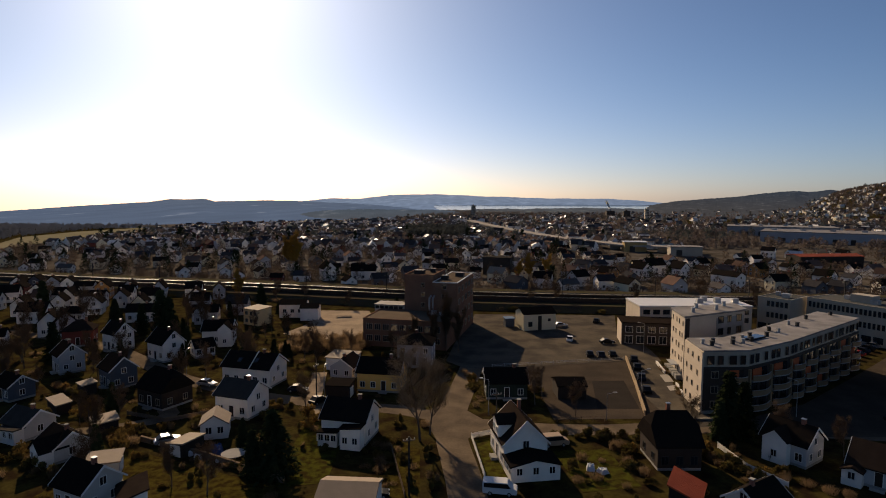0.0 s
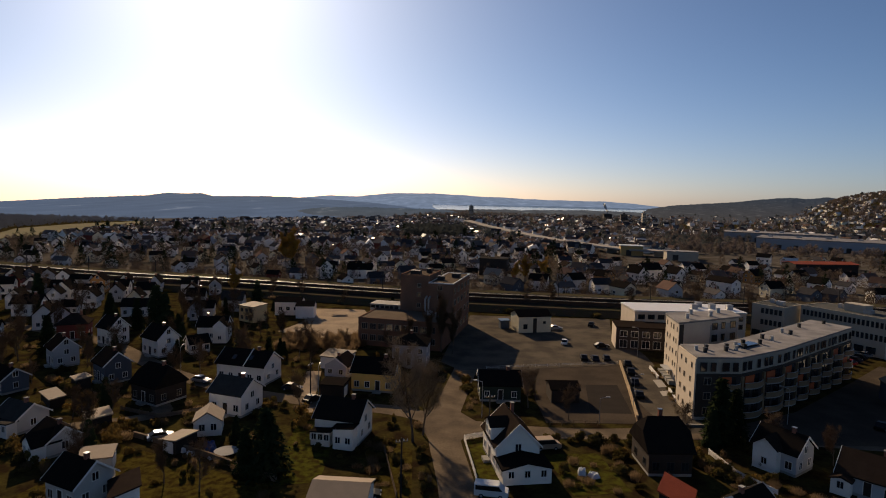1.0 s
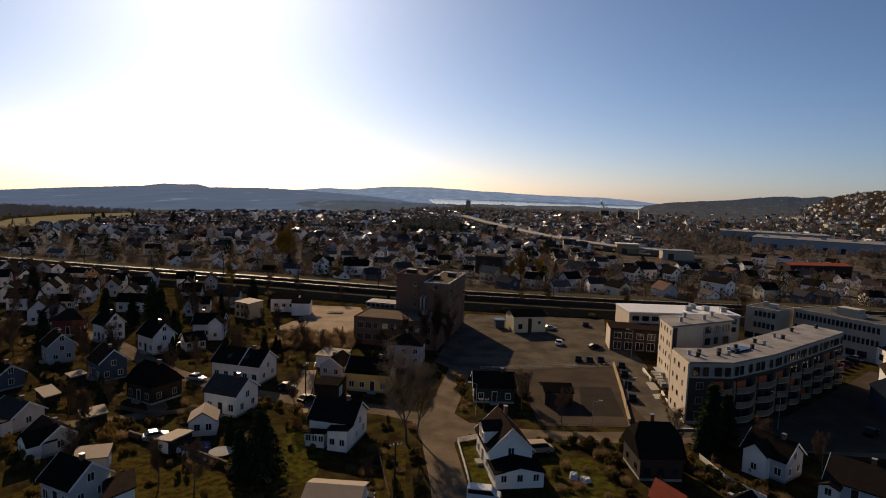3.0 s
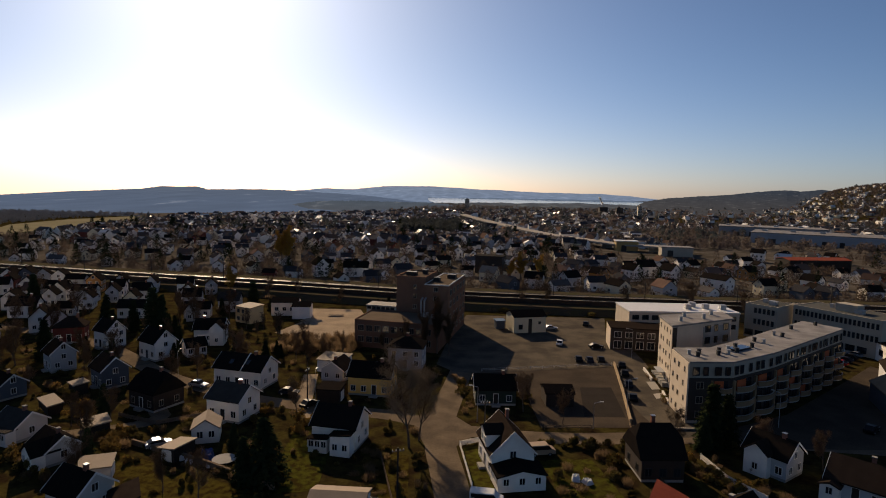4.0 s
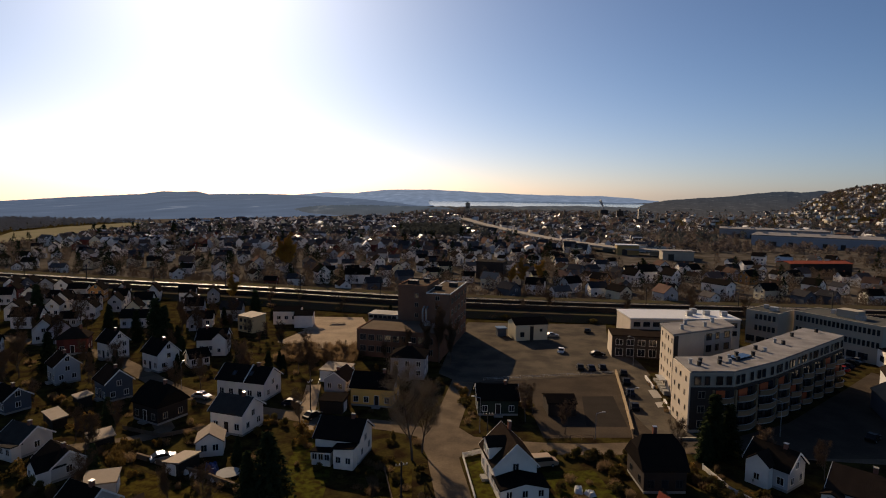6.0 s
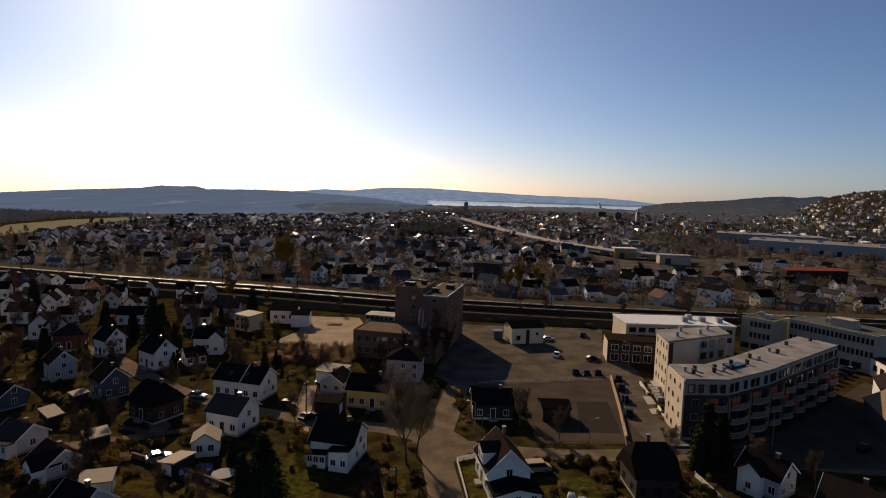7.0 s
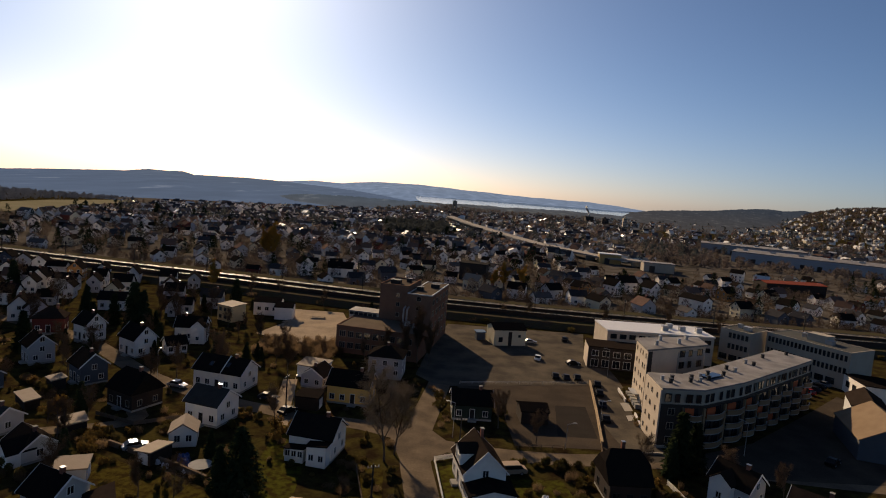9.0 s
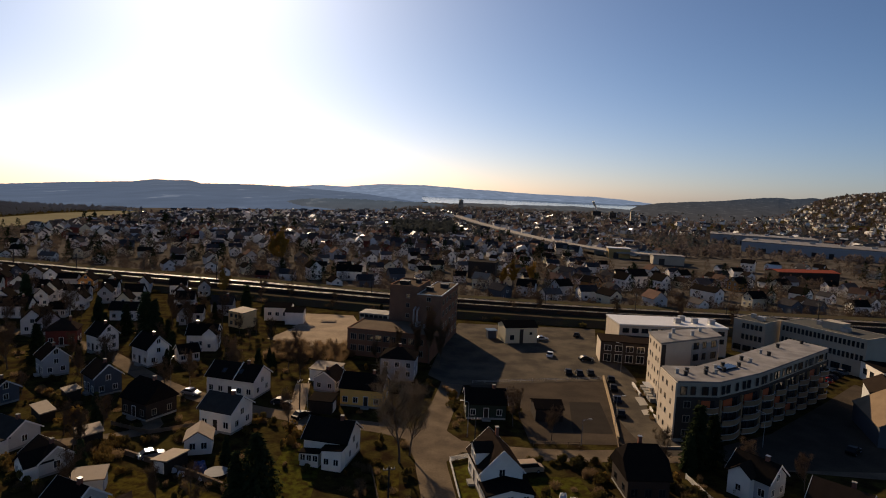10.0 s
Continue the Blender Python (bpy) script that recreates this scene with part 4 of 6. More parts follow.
def office(x, y, rot, L, D, H, floors, label, win=0.6, gap=0.6, u0=0.5, plant=True):
    """Flat-roofed block: rows of narrow upright windows, a more open ground floor, a plant room on the roof."""
    o = thing("office_building", pose(x, y, 0, 0, 0, rot), label, "office building")
    block(o, "wall", 0, L, 0, D, 0, H, OFFICEWALL)
    block(o, "roof", 0.25, L - 0.25, 0.25, D - 0.25, H, H + 0.12, FLATROOF, "dark weathered flat roof")
    parapet(o, 0, L, 0, D, H, OFFICEWALL, 0.25, 0.3)
    n = int((L - u0 - 0.5) / (win + gap))
    for k in range(1, floors):
        for i in range(n):
            window(o, u0 + (i + 0.5) * (L - u0 - 0.5) / n, 0, 1.9 + k * (H / floors), 0, win, 1.5, DARKMETAL, 0)
    for i in range(int(L / 3.2)):
        window(o, 1.6 + i * 3.2, 0, 1.7, 0, 2.4, 1.7, DARKMETAL, 2)
    for k in range(floors):
        for i in range(int(D / 3.6)):
            window(o, 0, 1.8 + i * 3.6, 1.9 + k * (H / floors), -90, 1.0, 1.4, DARKMETAL, 0)
    if plant:
        roof_box(o, L * 0.52, D * 0.5, H + 0.12, 6, 4, 2.2, OFFICEWALL)
    roof_box(o, L * 0.66, D * 0.4, H + 0.12, 2.2, 1.8, 1.2)
    roof_box(o, L * 0.3, D * 0.6, H + 0.12, 1.2, 1.2, 1.2)
    return o


factory()
apartments()
white_block()
shop_row()
office(97.6, 190.5, -52, 9.8, 12, 10.6, 3, "white three-storey office block with dark windows", 0.7, 0.5, 2.6, False)
office(111, 187, -62, 25.5, 13, 11, 3, "long white office block with rows of dark windows", 0.6, 0.6)
# Hall walls take darker boards to hold the shade on the near side.
shed(100.4, 121.0, 71, 17, 14, 4.4, 8.6, "blue", "ochre", "large grey gabled hall with sunlit ochre roof", name="hall", gate=False)
shed(110.5, 139.5, 62, 14, 8, 4.6, 7.0, "grey", "brown", "grey outbuilding with dark red-brown roof", name="outbuilding", gate=False)
h = shed(126.5, 158.5, 79, 13, 11, 4.8, 5.2, "white", "black", "low white flat-roofed house behind the apartment building", style="flat", name="house", gate=False)
for v in (-4.0, -0.5, 3.2):
    window(h, v, 5.26, 2.6, 180, 1.8, 1.5, DARKMETAL, 1)


def hall(x, y, rot, L, D, H, wall, roof, label):
    h = thing("industrial_hall", pose(x, y, 0, 0, 0, rot), label, "warehouse")
    block(h, "wall", 0, L, 0, D, 0, H, wall)
    block(h, "roof", -0.5, L + 0.5, -0.5, D + 0.5, H, H + 0.6, roof)
    for i in range(int(L / 14)):
        bm = bmesh.new()
        box(bm, 4 + i * 14, 8 + i * 14, -0.12, 0, 0, 4.5)
        part("gate", bm, DARKCLAD, h)
    for i in range(int(L / 25)):
        roof_box(h, 10 + i * 25, D / 2, H + 0.6, 5, 3, 1.5)
    return h


BLUECLAD = material("blue_grey_sheet_cladding", (0.28, 0.28, 0.29), 0.6, 0.1, 0.1, stripe=("X", 0.6))
hall(300, 590, -32, 150, 60, 10, BLUECLAD, ROOFFELT, "wide low blue-grey industrial hall")
hall(318, 700, -25, 110, 50, 10, BLUECLAD, ROOFFELT, "pale low industrial hall with flat roof")
hall(158, 436, -8, 22, 12, 6.5, OFFICEWALL, ROOFFELT, "pale industrial building with flat roof")
hall(134, 470, -6, 17, 10, 7.5, OCHREWALL, ROOF["pale"], "ochre block of flats with pale roofs")
hall(16, 325, -14, 15, 9, 9, DARKCLAD, ROOF["grey"], "dark blue apartment house with slate roof")

shed(226, 366, 8, 42, 13, 7.6, 8.8, "brown", "red", "long brown brick hall with red tiled roof", name="industrial_hall", gate=False)



def tower_flat(x, y, w, d, h, mat, label):
    """A far block of flats with a stair head on its roof."""
    b = thing("tower_block", pose(x, y, 0, 0, 0, -8), label, "apartment building", "far tower blocks")
    block(b, "wall", 0, w, 0, d, 0, h, mat)
    block(b, "roof", -0.3, w + 0.3, -0.3, d + 0.3, h, h + 0.5, FLATROOF)
    block(b, "penthouse", w * 0.3, w * 0.6, d * 0.3, d * 0.7, h + 0.5, h + 3.0, mat)
    for k in range(int(h / 3)):
        for i in range(3):
            window(b, w * (i + 0.5) / 3, 0, 1.6 + 3 * k, 0, w * 0.2, 1.5, DARKMETAL, 0)


tower_flat(38, 1378, 9, 12, 24, OFFICEWALL, "distant pale tower block near the lake")
tower_flat(355, 1119, 7, 10, 22, PLASTER, "distant pale tower block among bare trees")
tower_flat(318, 1130, 12, 12, 18, DARKCLAD, "distant dark tower block among bare trees")


def works():
    """A far boiler house with a chimney and its white steam."""
    w = thing("boiler_house", pose(346, 1331, 0), "distant boiler house with a tall grey chimney", "factory")
    block(w, "wall", -9, 9, 0, 14, 0, 14, DARKCLAD)
    block(w, "roof", -9.4, 9.4, -0.4, 14.4, 14, 14.6, FLATROOF)
    bm = bmesh.new()
    rod(bm, (0, 5, 14), (0, 5, 18), 1.5, 1.1, 12)
    part("chimney", bm, CONCRETE, w)
    rng = random.Random(77)
    bm = bmesh.new()
    for i in range(9):
        f = i / 8
        m = pose(346 - 1.5 - 7 * f, 1336, 20.0 + 15 * f, rng.uniform(0, 90), rng.uniform(0, 90), 0)
        bmesh.ops.create_icosphere(bm, subdivisions=2, radius=1.6 + 1.4 * f + rng.uniform(-0.2, 0.3), matrix=m)
    for v in bm.verts:
        v.co += Vector((noise.noise(v.co * 0.6), noise.noise(v.co * 0.6 + Vector((9, 0, 0))), noise.noise(v.co * 0.6 + Vector((0, 9, 0))))) * 0.9
    s = part("steam_plume", bm, STEAM, None)
    for q in s.data.polygons:
        q.use_smooth = True
    tagged(s, "small white steam plume over the boiler house chimney", "steam")


STEAM = material("white_steam", (0.9, 0.9, 0.9), 0.95, 0.05, 0.3, through_light=0.85)
works()

# ---- houses near the camera ----
house(-49.0, 77.2, -24, 6.8, 6.6, 3.4, 6.1, "dull", "black", "white timber house with black tiled roof", gable_windows=2)
h = house(-62.6, 92.4, -35, 7.2, 6.0, 2.5, 4.7, "dull", "black", "low white house with glazed terrace and black roof", gable_windows=1)
wing(h, 1.2, -2.6, -90, 4.4, 4.2, 2.5, 4.3, "white", "black", windows=2)
h = house(-74.2, 100.6, -22, 6.8, 6.4, 2.7, 4.9, "dull", "grey", "white low house with dark slate-grey roof and glazed veranda", gable_windows=1)
wing(h, 0.6, -3.6, -90, 2.2, 5.4, 2.3, 2.7, "white", "grey", style="flat", windows=3)
house(-92.0, 138.6, -42, 6.8, 6.2, 4.4, 7.2, "grey", "black", "grey timber house with black roof")
house(-91.6, 159.2, -30, 6.8, 6.2, 4.8, 7.8, "white", "black", "white two-storey house with black roof")
house(-74.0, 128.2, -40, 7.2, 6.4, 4.2, 7.0, "blue", "black", "shaded dark blue-grey house with black roof")
house(-91.0, 119.6, -28, 6.8, 5.9, 3.1, 5.2, "blue", "black", "small grey-blue house with pale roof edge", gable_windows=1)
house(-105.4, 164.2, 20, 8.4, 7.0, 4.6, 7.2, "red", "brown", "red house with hipped brown roof", style="hip")
house(-74.0, 150.2, -34, 8.2, 6.6, 4.6, 7.8, "white", "black", "white gabled house with steep black roof")
house(-65.8, 153.3, 40, 5.8, 5.4, 2.8, 4.7, "white", "black", "white single-storey annexe beside the house", gable_windows=1, chimney=None)
h = house(-66.9, 167.4, -172, 8.7, 7.4, 4.3, 6.8, "white", "black", "white house with crossing gable and black roof")
wing(h, -2.6, 3.0, 90, 5.0, 4.2, 4.8, 6.8, "white", "black", windows=1)
house(-58.0, 117.0, -28, 8.4, 7.8, 3.8, 7.4, "brown", "black", "dark brown stained house with black half-hipped roof", style="half_hip", frames=FRAMES)
h = house(-44.5, 131.4, -14, 12.6, 8.1, 4.3, 7.0, "white", "black", "long white semi-detached house with black roof", long_windows=5, lights=True)
bm = bmesh.new()
prism(bm, [(-4.15, 4.3), (0, 7.2), (4.15, 4.3), (4.15, 4.0), (0, 6.8), (-4.15, 4.0)], 1.0, 1.2)
part("party_wall_capping", bm, TRIM, h)
house(-40.4, 112.0, -18, 8.1, 7.4, 4.3, 6.8, "white", "grey", "white house with dark grey roof and brick chimney")
h = shed(-41.4, 101.4, -74, 5.2, 5.0, 2.7, 4.4, "white", "tan", "white annexe with sunlit tan roof", name="annexe", gate=False)
window(h, 2.35, -0.9, 1.6, 90, 0.9, 1.1)
window(h, 2.35, 1.0, 1.6, 90, 0.9, 1.1)
shed(-43.4, 94.2, -112, 5.0, 3.8, 2.0, 2.5, "brown", "tan", "low shed with sunlit tan roof", style="flat")
h = house(-17.4, 101.1, -12, 8.7, 7.7, 4.3, 7.0, "white", "black", "white two-storey house with steep black roof and bay", long_windows=4)
wing(h, 2.0, -4.5, -90, 2.6, 4.0, 3.6, 4.0, "white", "black", style="flat", windows=2)
wing(h, -2.2, -4.3, -90, 2.2, 3.9, 2.5, 2.8, "white", "black", style="flat", windows=3)
house(-15.2, 128.6, -8, 10.1, 8.1, 4.2, 6.8, "yellow", "black", "ochre yellow house with black roof", long_windows=4)
house(-24.6, 136.8, -104, 7.2, 6.2, 3.0, 5.0, "grey", "brown", "grey gabled house with dark brown roof", gable_windows=2)
shed(-26.6, 143.2, -14, 7.4, 5.6, 3.1, 3.7, "white", "tan", "garage with sunlit tan roof", style="flat", name="garage")
shed(-23.4, 122.6, -6, 5.4, 5.0, 2.9, 3.1, "brown", "black", "black flat-roofed garage beside the yellow house", style="flat", name="garage")
house(-8.9, 148.2, -6, 9.3, 8.1, 5.7, 7.8, "grey", "black", "grey rendered villa with hipped black roof", style="hip", chimney=(0.0, 0.0))
shed(-13.2, 76.4, -3, 8.0, 6.4, 3.1, 4.1, "white", "tan", "garage with low tan felt roof and white edges", name="garage")
h = house(11.0, 93.7, -80, 9.7, 7.7, 4.0, 7.8, "white", "brown", "white gabled house with brown roof and front extension", gable_windows=2, chimney=(-0.3, 0.12))
wing(h, 6.4, 0.3, 0, 5.0, 8.0, 2.5, 3.5, "white", "black", windows=3)
wing(h, 0.5, -2.4, -90, 3.4, 4.0, 6.6, 7.6, "white", "brown", windows=2, z0=4.4, name="dormer")
h = house(11.5, 124.6, 2, 9.3, 7.6, 3.5, 5.9, "green", "black", "dark green bungalow with black roof and white windows", frames=TRIM)
shed(25.1, 124.5, 2, 6.4, 6.4, 2.9, 4.0, "brown", "black", "black garage with low pitched roof", name="garage")
h = house(35.2, 93.2, 2, 7.6, 8.6, 3.9, 8.2, "brown", "black", "dark brown house with tall black half-hipped roof", style="half_hip", chimney=(0.0, 0.15), frames=DARKMETAL, entry=False)
shed(32.2, 78.2, 62, 6.4, 4.4, 2.6, 4.2, "brown", "red", "small shed with orange-red tiled roof", style="flat")
house(40.2, 75.5, -146, 7.3, 5.8, 3.0, 5.2, "white", "black", "white house with black roof behind a garden path", gable_windows=1)
# Grey boards stand for the shadow lying on this white house.
h = house(55.4, 94.6, -54, 7.6, 6.6, 3.6, 6.2, "grey", "black", "white gabled house with shadow-greyed walls and dark cross roof")
wing(h, -0.8, -2.8, -90, 3.6, 4.2, 3.9, 5.6, "white", "brown", windows=1)
h = house(64.4, 86.6, -45, 8.4, 8.0, 2.9, 5.7, "grey", "brown", "small grey house with large weathered brown roof and white porch", chimney=(0.15, 0.1))
wing(h, -3.0, -4.2, -90, 2.6, 3.0, 2.4, 3.0, "white", "brown", windows=1)
shed(-52.2, 86.2, 20, 5.0, 4.2, 2.4, 2.8, "grey", "tan", "white garage with flat tan roof", style="flat", name="garage")
shed(-42.5, 76.2, -60, 6.0, 4.0, 2.5, 3.6, "white", "brown", "low brown-roofed annexe beside the white house", style="flat", name="annexe")
shed(-77.6, 122.6, -40, 3.8, 3.2, 2.3, 2.6, "brown", "tan", "small dark shed with sunlit pale roof", style="flat", gate=False)
shed(-76.8, 112.4, -42, 7.0, 3.0, 2.0, 2.3, "brown", "tan", "long low shed with flat tan roof", style="flat", gate=False)
shed(-62.0, 102.6, -52, 5.0, 4.4, 2.1, 2.5, "brown", "tan", "square shed with flat tan roof", style="flat", gate=False)
h = shed(26.8, 190.6, 14, 11.4, 8.0, 5.3, 6.9, "cream", "black", "pale rendered workshop with low black roof in the yard", name="workshop", gate=False)
bm = bmesh.new()
box(bm, -0.6, 0.6, -3.85, -3.75, 0.02, 4.6)
part("gate", bm, DARKCLAD, h)
window(h, -3.2, -3.75, 2.0, 0, 1.2, 1.4, DARKMETAL)
window(h, 3.2, -3.75, 3.2, 0, 0.7, 0.7, DARKMETAL)
h = shed(18.4, 192.6, 14, 3.4, 2.8, 2.8, 3.0, "blue", "grey", "small blue box shed beside the workshop", style="flat", gate=False)
h.children[0].data.materials[0] = BOXBLUE
h = shed(-64.6, 193.6, -30, 7.2, 6.4, 5.3, 5.7, "straw", "tan", "cream house with bright flat metal roof", style="flat", name="house", gate=False)
for u in (-1.9, 0.3, 2.3):
    for z in (1.4, 3.9):
        window(h, u, -2.95, z, 0, 1.0, 1.1, FRAMES)
for v in (-1.4, 1.2):
    for z in (1.4, 3.9):
        window(h, -3.35, v, z, -90, 0.9, 1.1, FRAMES)
h = shed(-56.0, 207.0, 4, 9.5, 7.5, 4.8, 6.0, "white", "black", "white low house beside the sand plot", name="house", gate=False)
for u in (-2.6, 0.0, 2.6):
    window(h, u, -3.5, 2.4, 0, 1.2, 1.2)
shed(-49.0, 202.0, 5, 6.5, 7.0, 4.4, 5.6, "white", "black", "white cubic house beside the sand plot", name="house", gate=False)

# streets behind, towards the railway
def mid_house(x, y, rot, wall, roof="black", L=7.6, W=6.2, he=4.2, hr=6.9, label=""):
    words = {"white": "white timber house with dark roof", "red": "red timber house with dark roof", "blue": "blue-grey timber house with dark roof", "orange": "ochre timber house with dark roof", "grey": "grey timber house with dark roof", "cream": "cream timber house with dark roof", "brown": "dark brown timber house with dark roof", "yellow": "yellow timber house with dark roof", "green": "dark green timber house with dark roof"}
    return house(x, y, rot, L, W, he, hr, wall, roof, label or words[wall], trim=False, plinth=False, entry=False)


mid_house(-191, 257, -75, "white")
mid_house(-187, 262, -75, "blue")
mid_house(-168, 236, -70, "white")
mid_house(-178, 259, -60, "grey")
mid_house(-169, 257, -72, "white")
mid_house(-152, 226, 8, "white", L=13)
mid_house(-146.5, 223, -78, "white", W=6.4, hr=7.4)
mid_house(-157, 226, -78, "white", W=5.6)
mid_house(-155, 246, 12, "grey", L=8, he=4.6, hr=6.4)
mid_house(-135.5, 220.5, 10, "white", L=8.6, he=4.8, hr=6.6)
mid_house(-144, 241, -75, "orange", he=5.0, hr=8.0)
mid_house(-160, 220, -78, "white", W=5.0, L=6, he=3.0, hr=5.2)
mid_house(-156, 221, 15, "grey", roof="clay", L=6)
mid_house(-139, 193, 10, "white", L=9.5)
mid_house(-122, 176, -62, "white", L=8.5, W=6.6, hr=7.6)
mid_house(-117.5, 175.5, -50, "grey", W=6.6, hr=7.6)
mid_house(-112, 209.5, -75, "cream", W=5.6, hr=7.2)
mid_house(-137, 248, -75, "grey", W=5)
mid_house(-122, 244, -75, "grey", W=5.2, hr=7.4)
mid_house(-105, 196.5, 8, "white", L=9, he=3.6, hr=6.0)
mid_house(-77, 210, 5, "grey", L=8.0, roof="grey")
mid_house(-83.5, 194, -70, "grey", W=5.0, L=6)
mid_house(-84, 199, 12, "white", L=9, he=3.2, hr=5.4)
mid_house(-200, 247, 15, "white")
mid_house(-181, 243, -70, "red")
mid_house(-176, 231, 20, "white")
mid_house(-206, 231, -60, "white")
mid_house(-183, 224, -70, "grey")
mid_house(-170, 214, 10, "white")
mid_house(-178, 203, -60, "blue")
mid_house(-166, 196, -55, "white")
mid_house(-152, 205, -70, "white")
mid_house(-151, 186, -50, "white")
mid_house(-146, 172, 25, "grey")
mid_house(-127, 196, 10, "grey", L=6, W=5, he=3, hr=5)
mid_house(-130, 233, 12, "white", L=6)
mid_house(-126, 222, -70, "grey", W=5.4)
mid_house(-117, 226, 12, "white", L=7)
mid_house(-100, 228, -70, "white", W=5.6)
mid_house(-93, 216, 12, "grey", L=7)
mid_house(-108, 244, 15, "white", L=7)
mid_house(-97, 243, -70, "grey", W=5.4)
mid_house(-136, 155, 30, "white", roof="grey")
mid_house(-123, 146, -40, "white")
mid_house(-112, 129, 50, "grey", roof="grey")
mid_house(-128, 162, 20, "white", L=6, W=5, he=3, hr=5)
mid_house(-143, 212, -70, "white", W=5.2)
mid_house(-128, 209, -72, "white", W=5.4)
# beyond the railway, towards the industry
mid_house(97, 308, -60, "white", he=6, hr=9.5, L=9.0, W=7.4)
mid_house(107, 320, 20, "white", he=6.5, hr=10, L=12, W=7.4)
mid_house(117, 309, -65, "white", he=6, hr=9.5, L=9.0, W=7.4)
mid_house(143, 346, 30, "white", L=9.0, W=7.4, he=4.8, hr=7.8)
mid_house(126, 274, -60, "white", he=7, hr=9, L=14, W=7.4)
mid_house(164, 322, 30, "orange", L=9.0, W=7.4, he=4.8, hr=7.8)
mid_house(217, 414, -40, "white", he=6.5, hr=9, L=9.0, W=7.4)
mid_house(225, 396, -30, "white", "pale", L=9.0, W=7.4, he=4.8, hr=7.8)
mid_house(189, 324, 20, "cream", L=9.0, W=7.4, he=4.8, hr=7.8)
mid_house(181, 292, -60, "white", L=9.0, W=7.4, he=4.8, hr=7.8)
mid_house(148, 273, 15, "cream", L=9.0, W=7.4, he=4.8, hr=7.8)
mid_house(22, 294, -30, "cream", "tan", L=9.0, W=7.4, he=4.8, hr=7.8)
mid_house(42, 278, -20, "white", L=9.0, W=7.4, he=4.8, hr=7.8)
mid_house(60, 285, 30, "grey", L=9.0, W=7.4, he=4.8, hr=7.8)
mid_house(78, 300, -50, "orange", L=9.0, W=7.4, he=4.8, hr=7.8)
mid_house(6, 384, -70, "white", he=6, hr=9, L=9.0, W=7.4)
mid_house(-64, 300, -60, "white", he=6, hr=9.5, L=9.0, W=7.4)
mid_house(-46, 302, 5, "white", L=13, W=7.4, he=4.8, hr=7.8)
mid_house(-43, 365, -65, "white", L=9.0, W=7.4, he=4.8, hr=7.8)

# ---- trees ----
def bare_tree_meshes(seed, height, spread, twigs, twig_mat, thick=0.022, lift=0.25, stem=0.018):
    """A trunk with limbs, and a crown of fine twigs, both with uneven outline."""
    rng = random.Random(seed)
    trunk = bmesh.new()
    verts, faces = [], []

    def twig(p, d, n, r):
        q = p + d * n
        u = d.orthogonal().normalized() * r
        w = d.cross(u)
        k = len(verts)
        verts.extend((p + u, p - u * 0.5 + w * 0.87, p - u * 0.5 - w * 0.87, q))
        faces.extend(((k, k + 1, k + 3), (k + 1, k + 2, k + 3), (k + 2, k, k + 3)))

    tips = []

    def grow(p, d, n, r, depth):
        steps = 6 if depth == 0 else 3
        for i in range(steps):
            g = 0.04 if depth == 0 else 0.14
            d = (d + Vector((rng.gauss(0, g), rng.gauss(0, g), rng.gauss(0.06, g)))).normalized()
            q = p + d * n / steps
            r2 = r * (0.86 if depth == 0 else 0.80)
            rod(trunk, p, q, r, r2, 5 if depth < 2 else 3)
            p, r = q, r2
            if depth < 3 and (depth > 0 or i > 0):
                for _ in range(2):
                    a = rng.uniform(0, 2 * math.pi)
                    side = Vector((math.cos(a), math.sin(a), rng.uniform(lift, lift + 0.65))).normalized()
                    side.x *= spread
                    side.y *= spread
                    grow(p, (d * 0.6 + side).normalized(), n * rng.uniform(0.30, 0.50) * (1.0 if depth else 0.95), r * 0.55, depth + 1)
            if depth >= 2:
                tips.append((p, d, depth))

    grow(Vector((0, 0, 0)), Vector((0, 0, 1)), height * 0.78, height * stem, 0)
    for _ in range(twigs):
        p, d, depth = rng.choice(tips)
        dd = (d * 0.5 + Vector((rng.gauss(0, 1), rng.gauss(0, 1), rng.gauss(0.25, 0.8)))).normalized()
        p = p + Vector((rng.gauss(0, 0.25), rng.gauss(0, 0.25), rng.gauss(0, 0.25)))
        twig(p, dd, rng.uniform(0.5, 1.5) * height / 14, thick)
    me = bpy.data.meshes.new("crown")
    me.from_pydata([tuple(v) for v in verts], [], faces)
    me.materials.append(twig_mat)
    return mesh_of("trunk", trunk, BARK), me


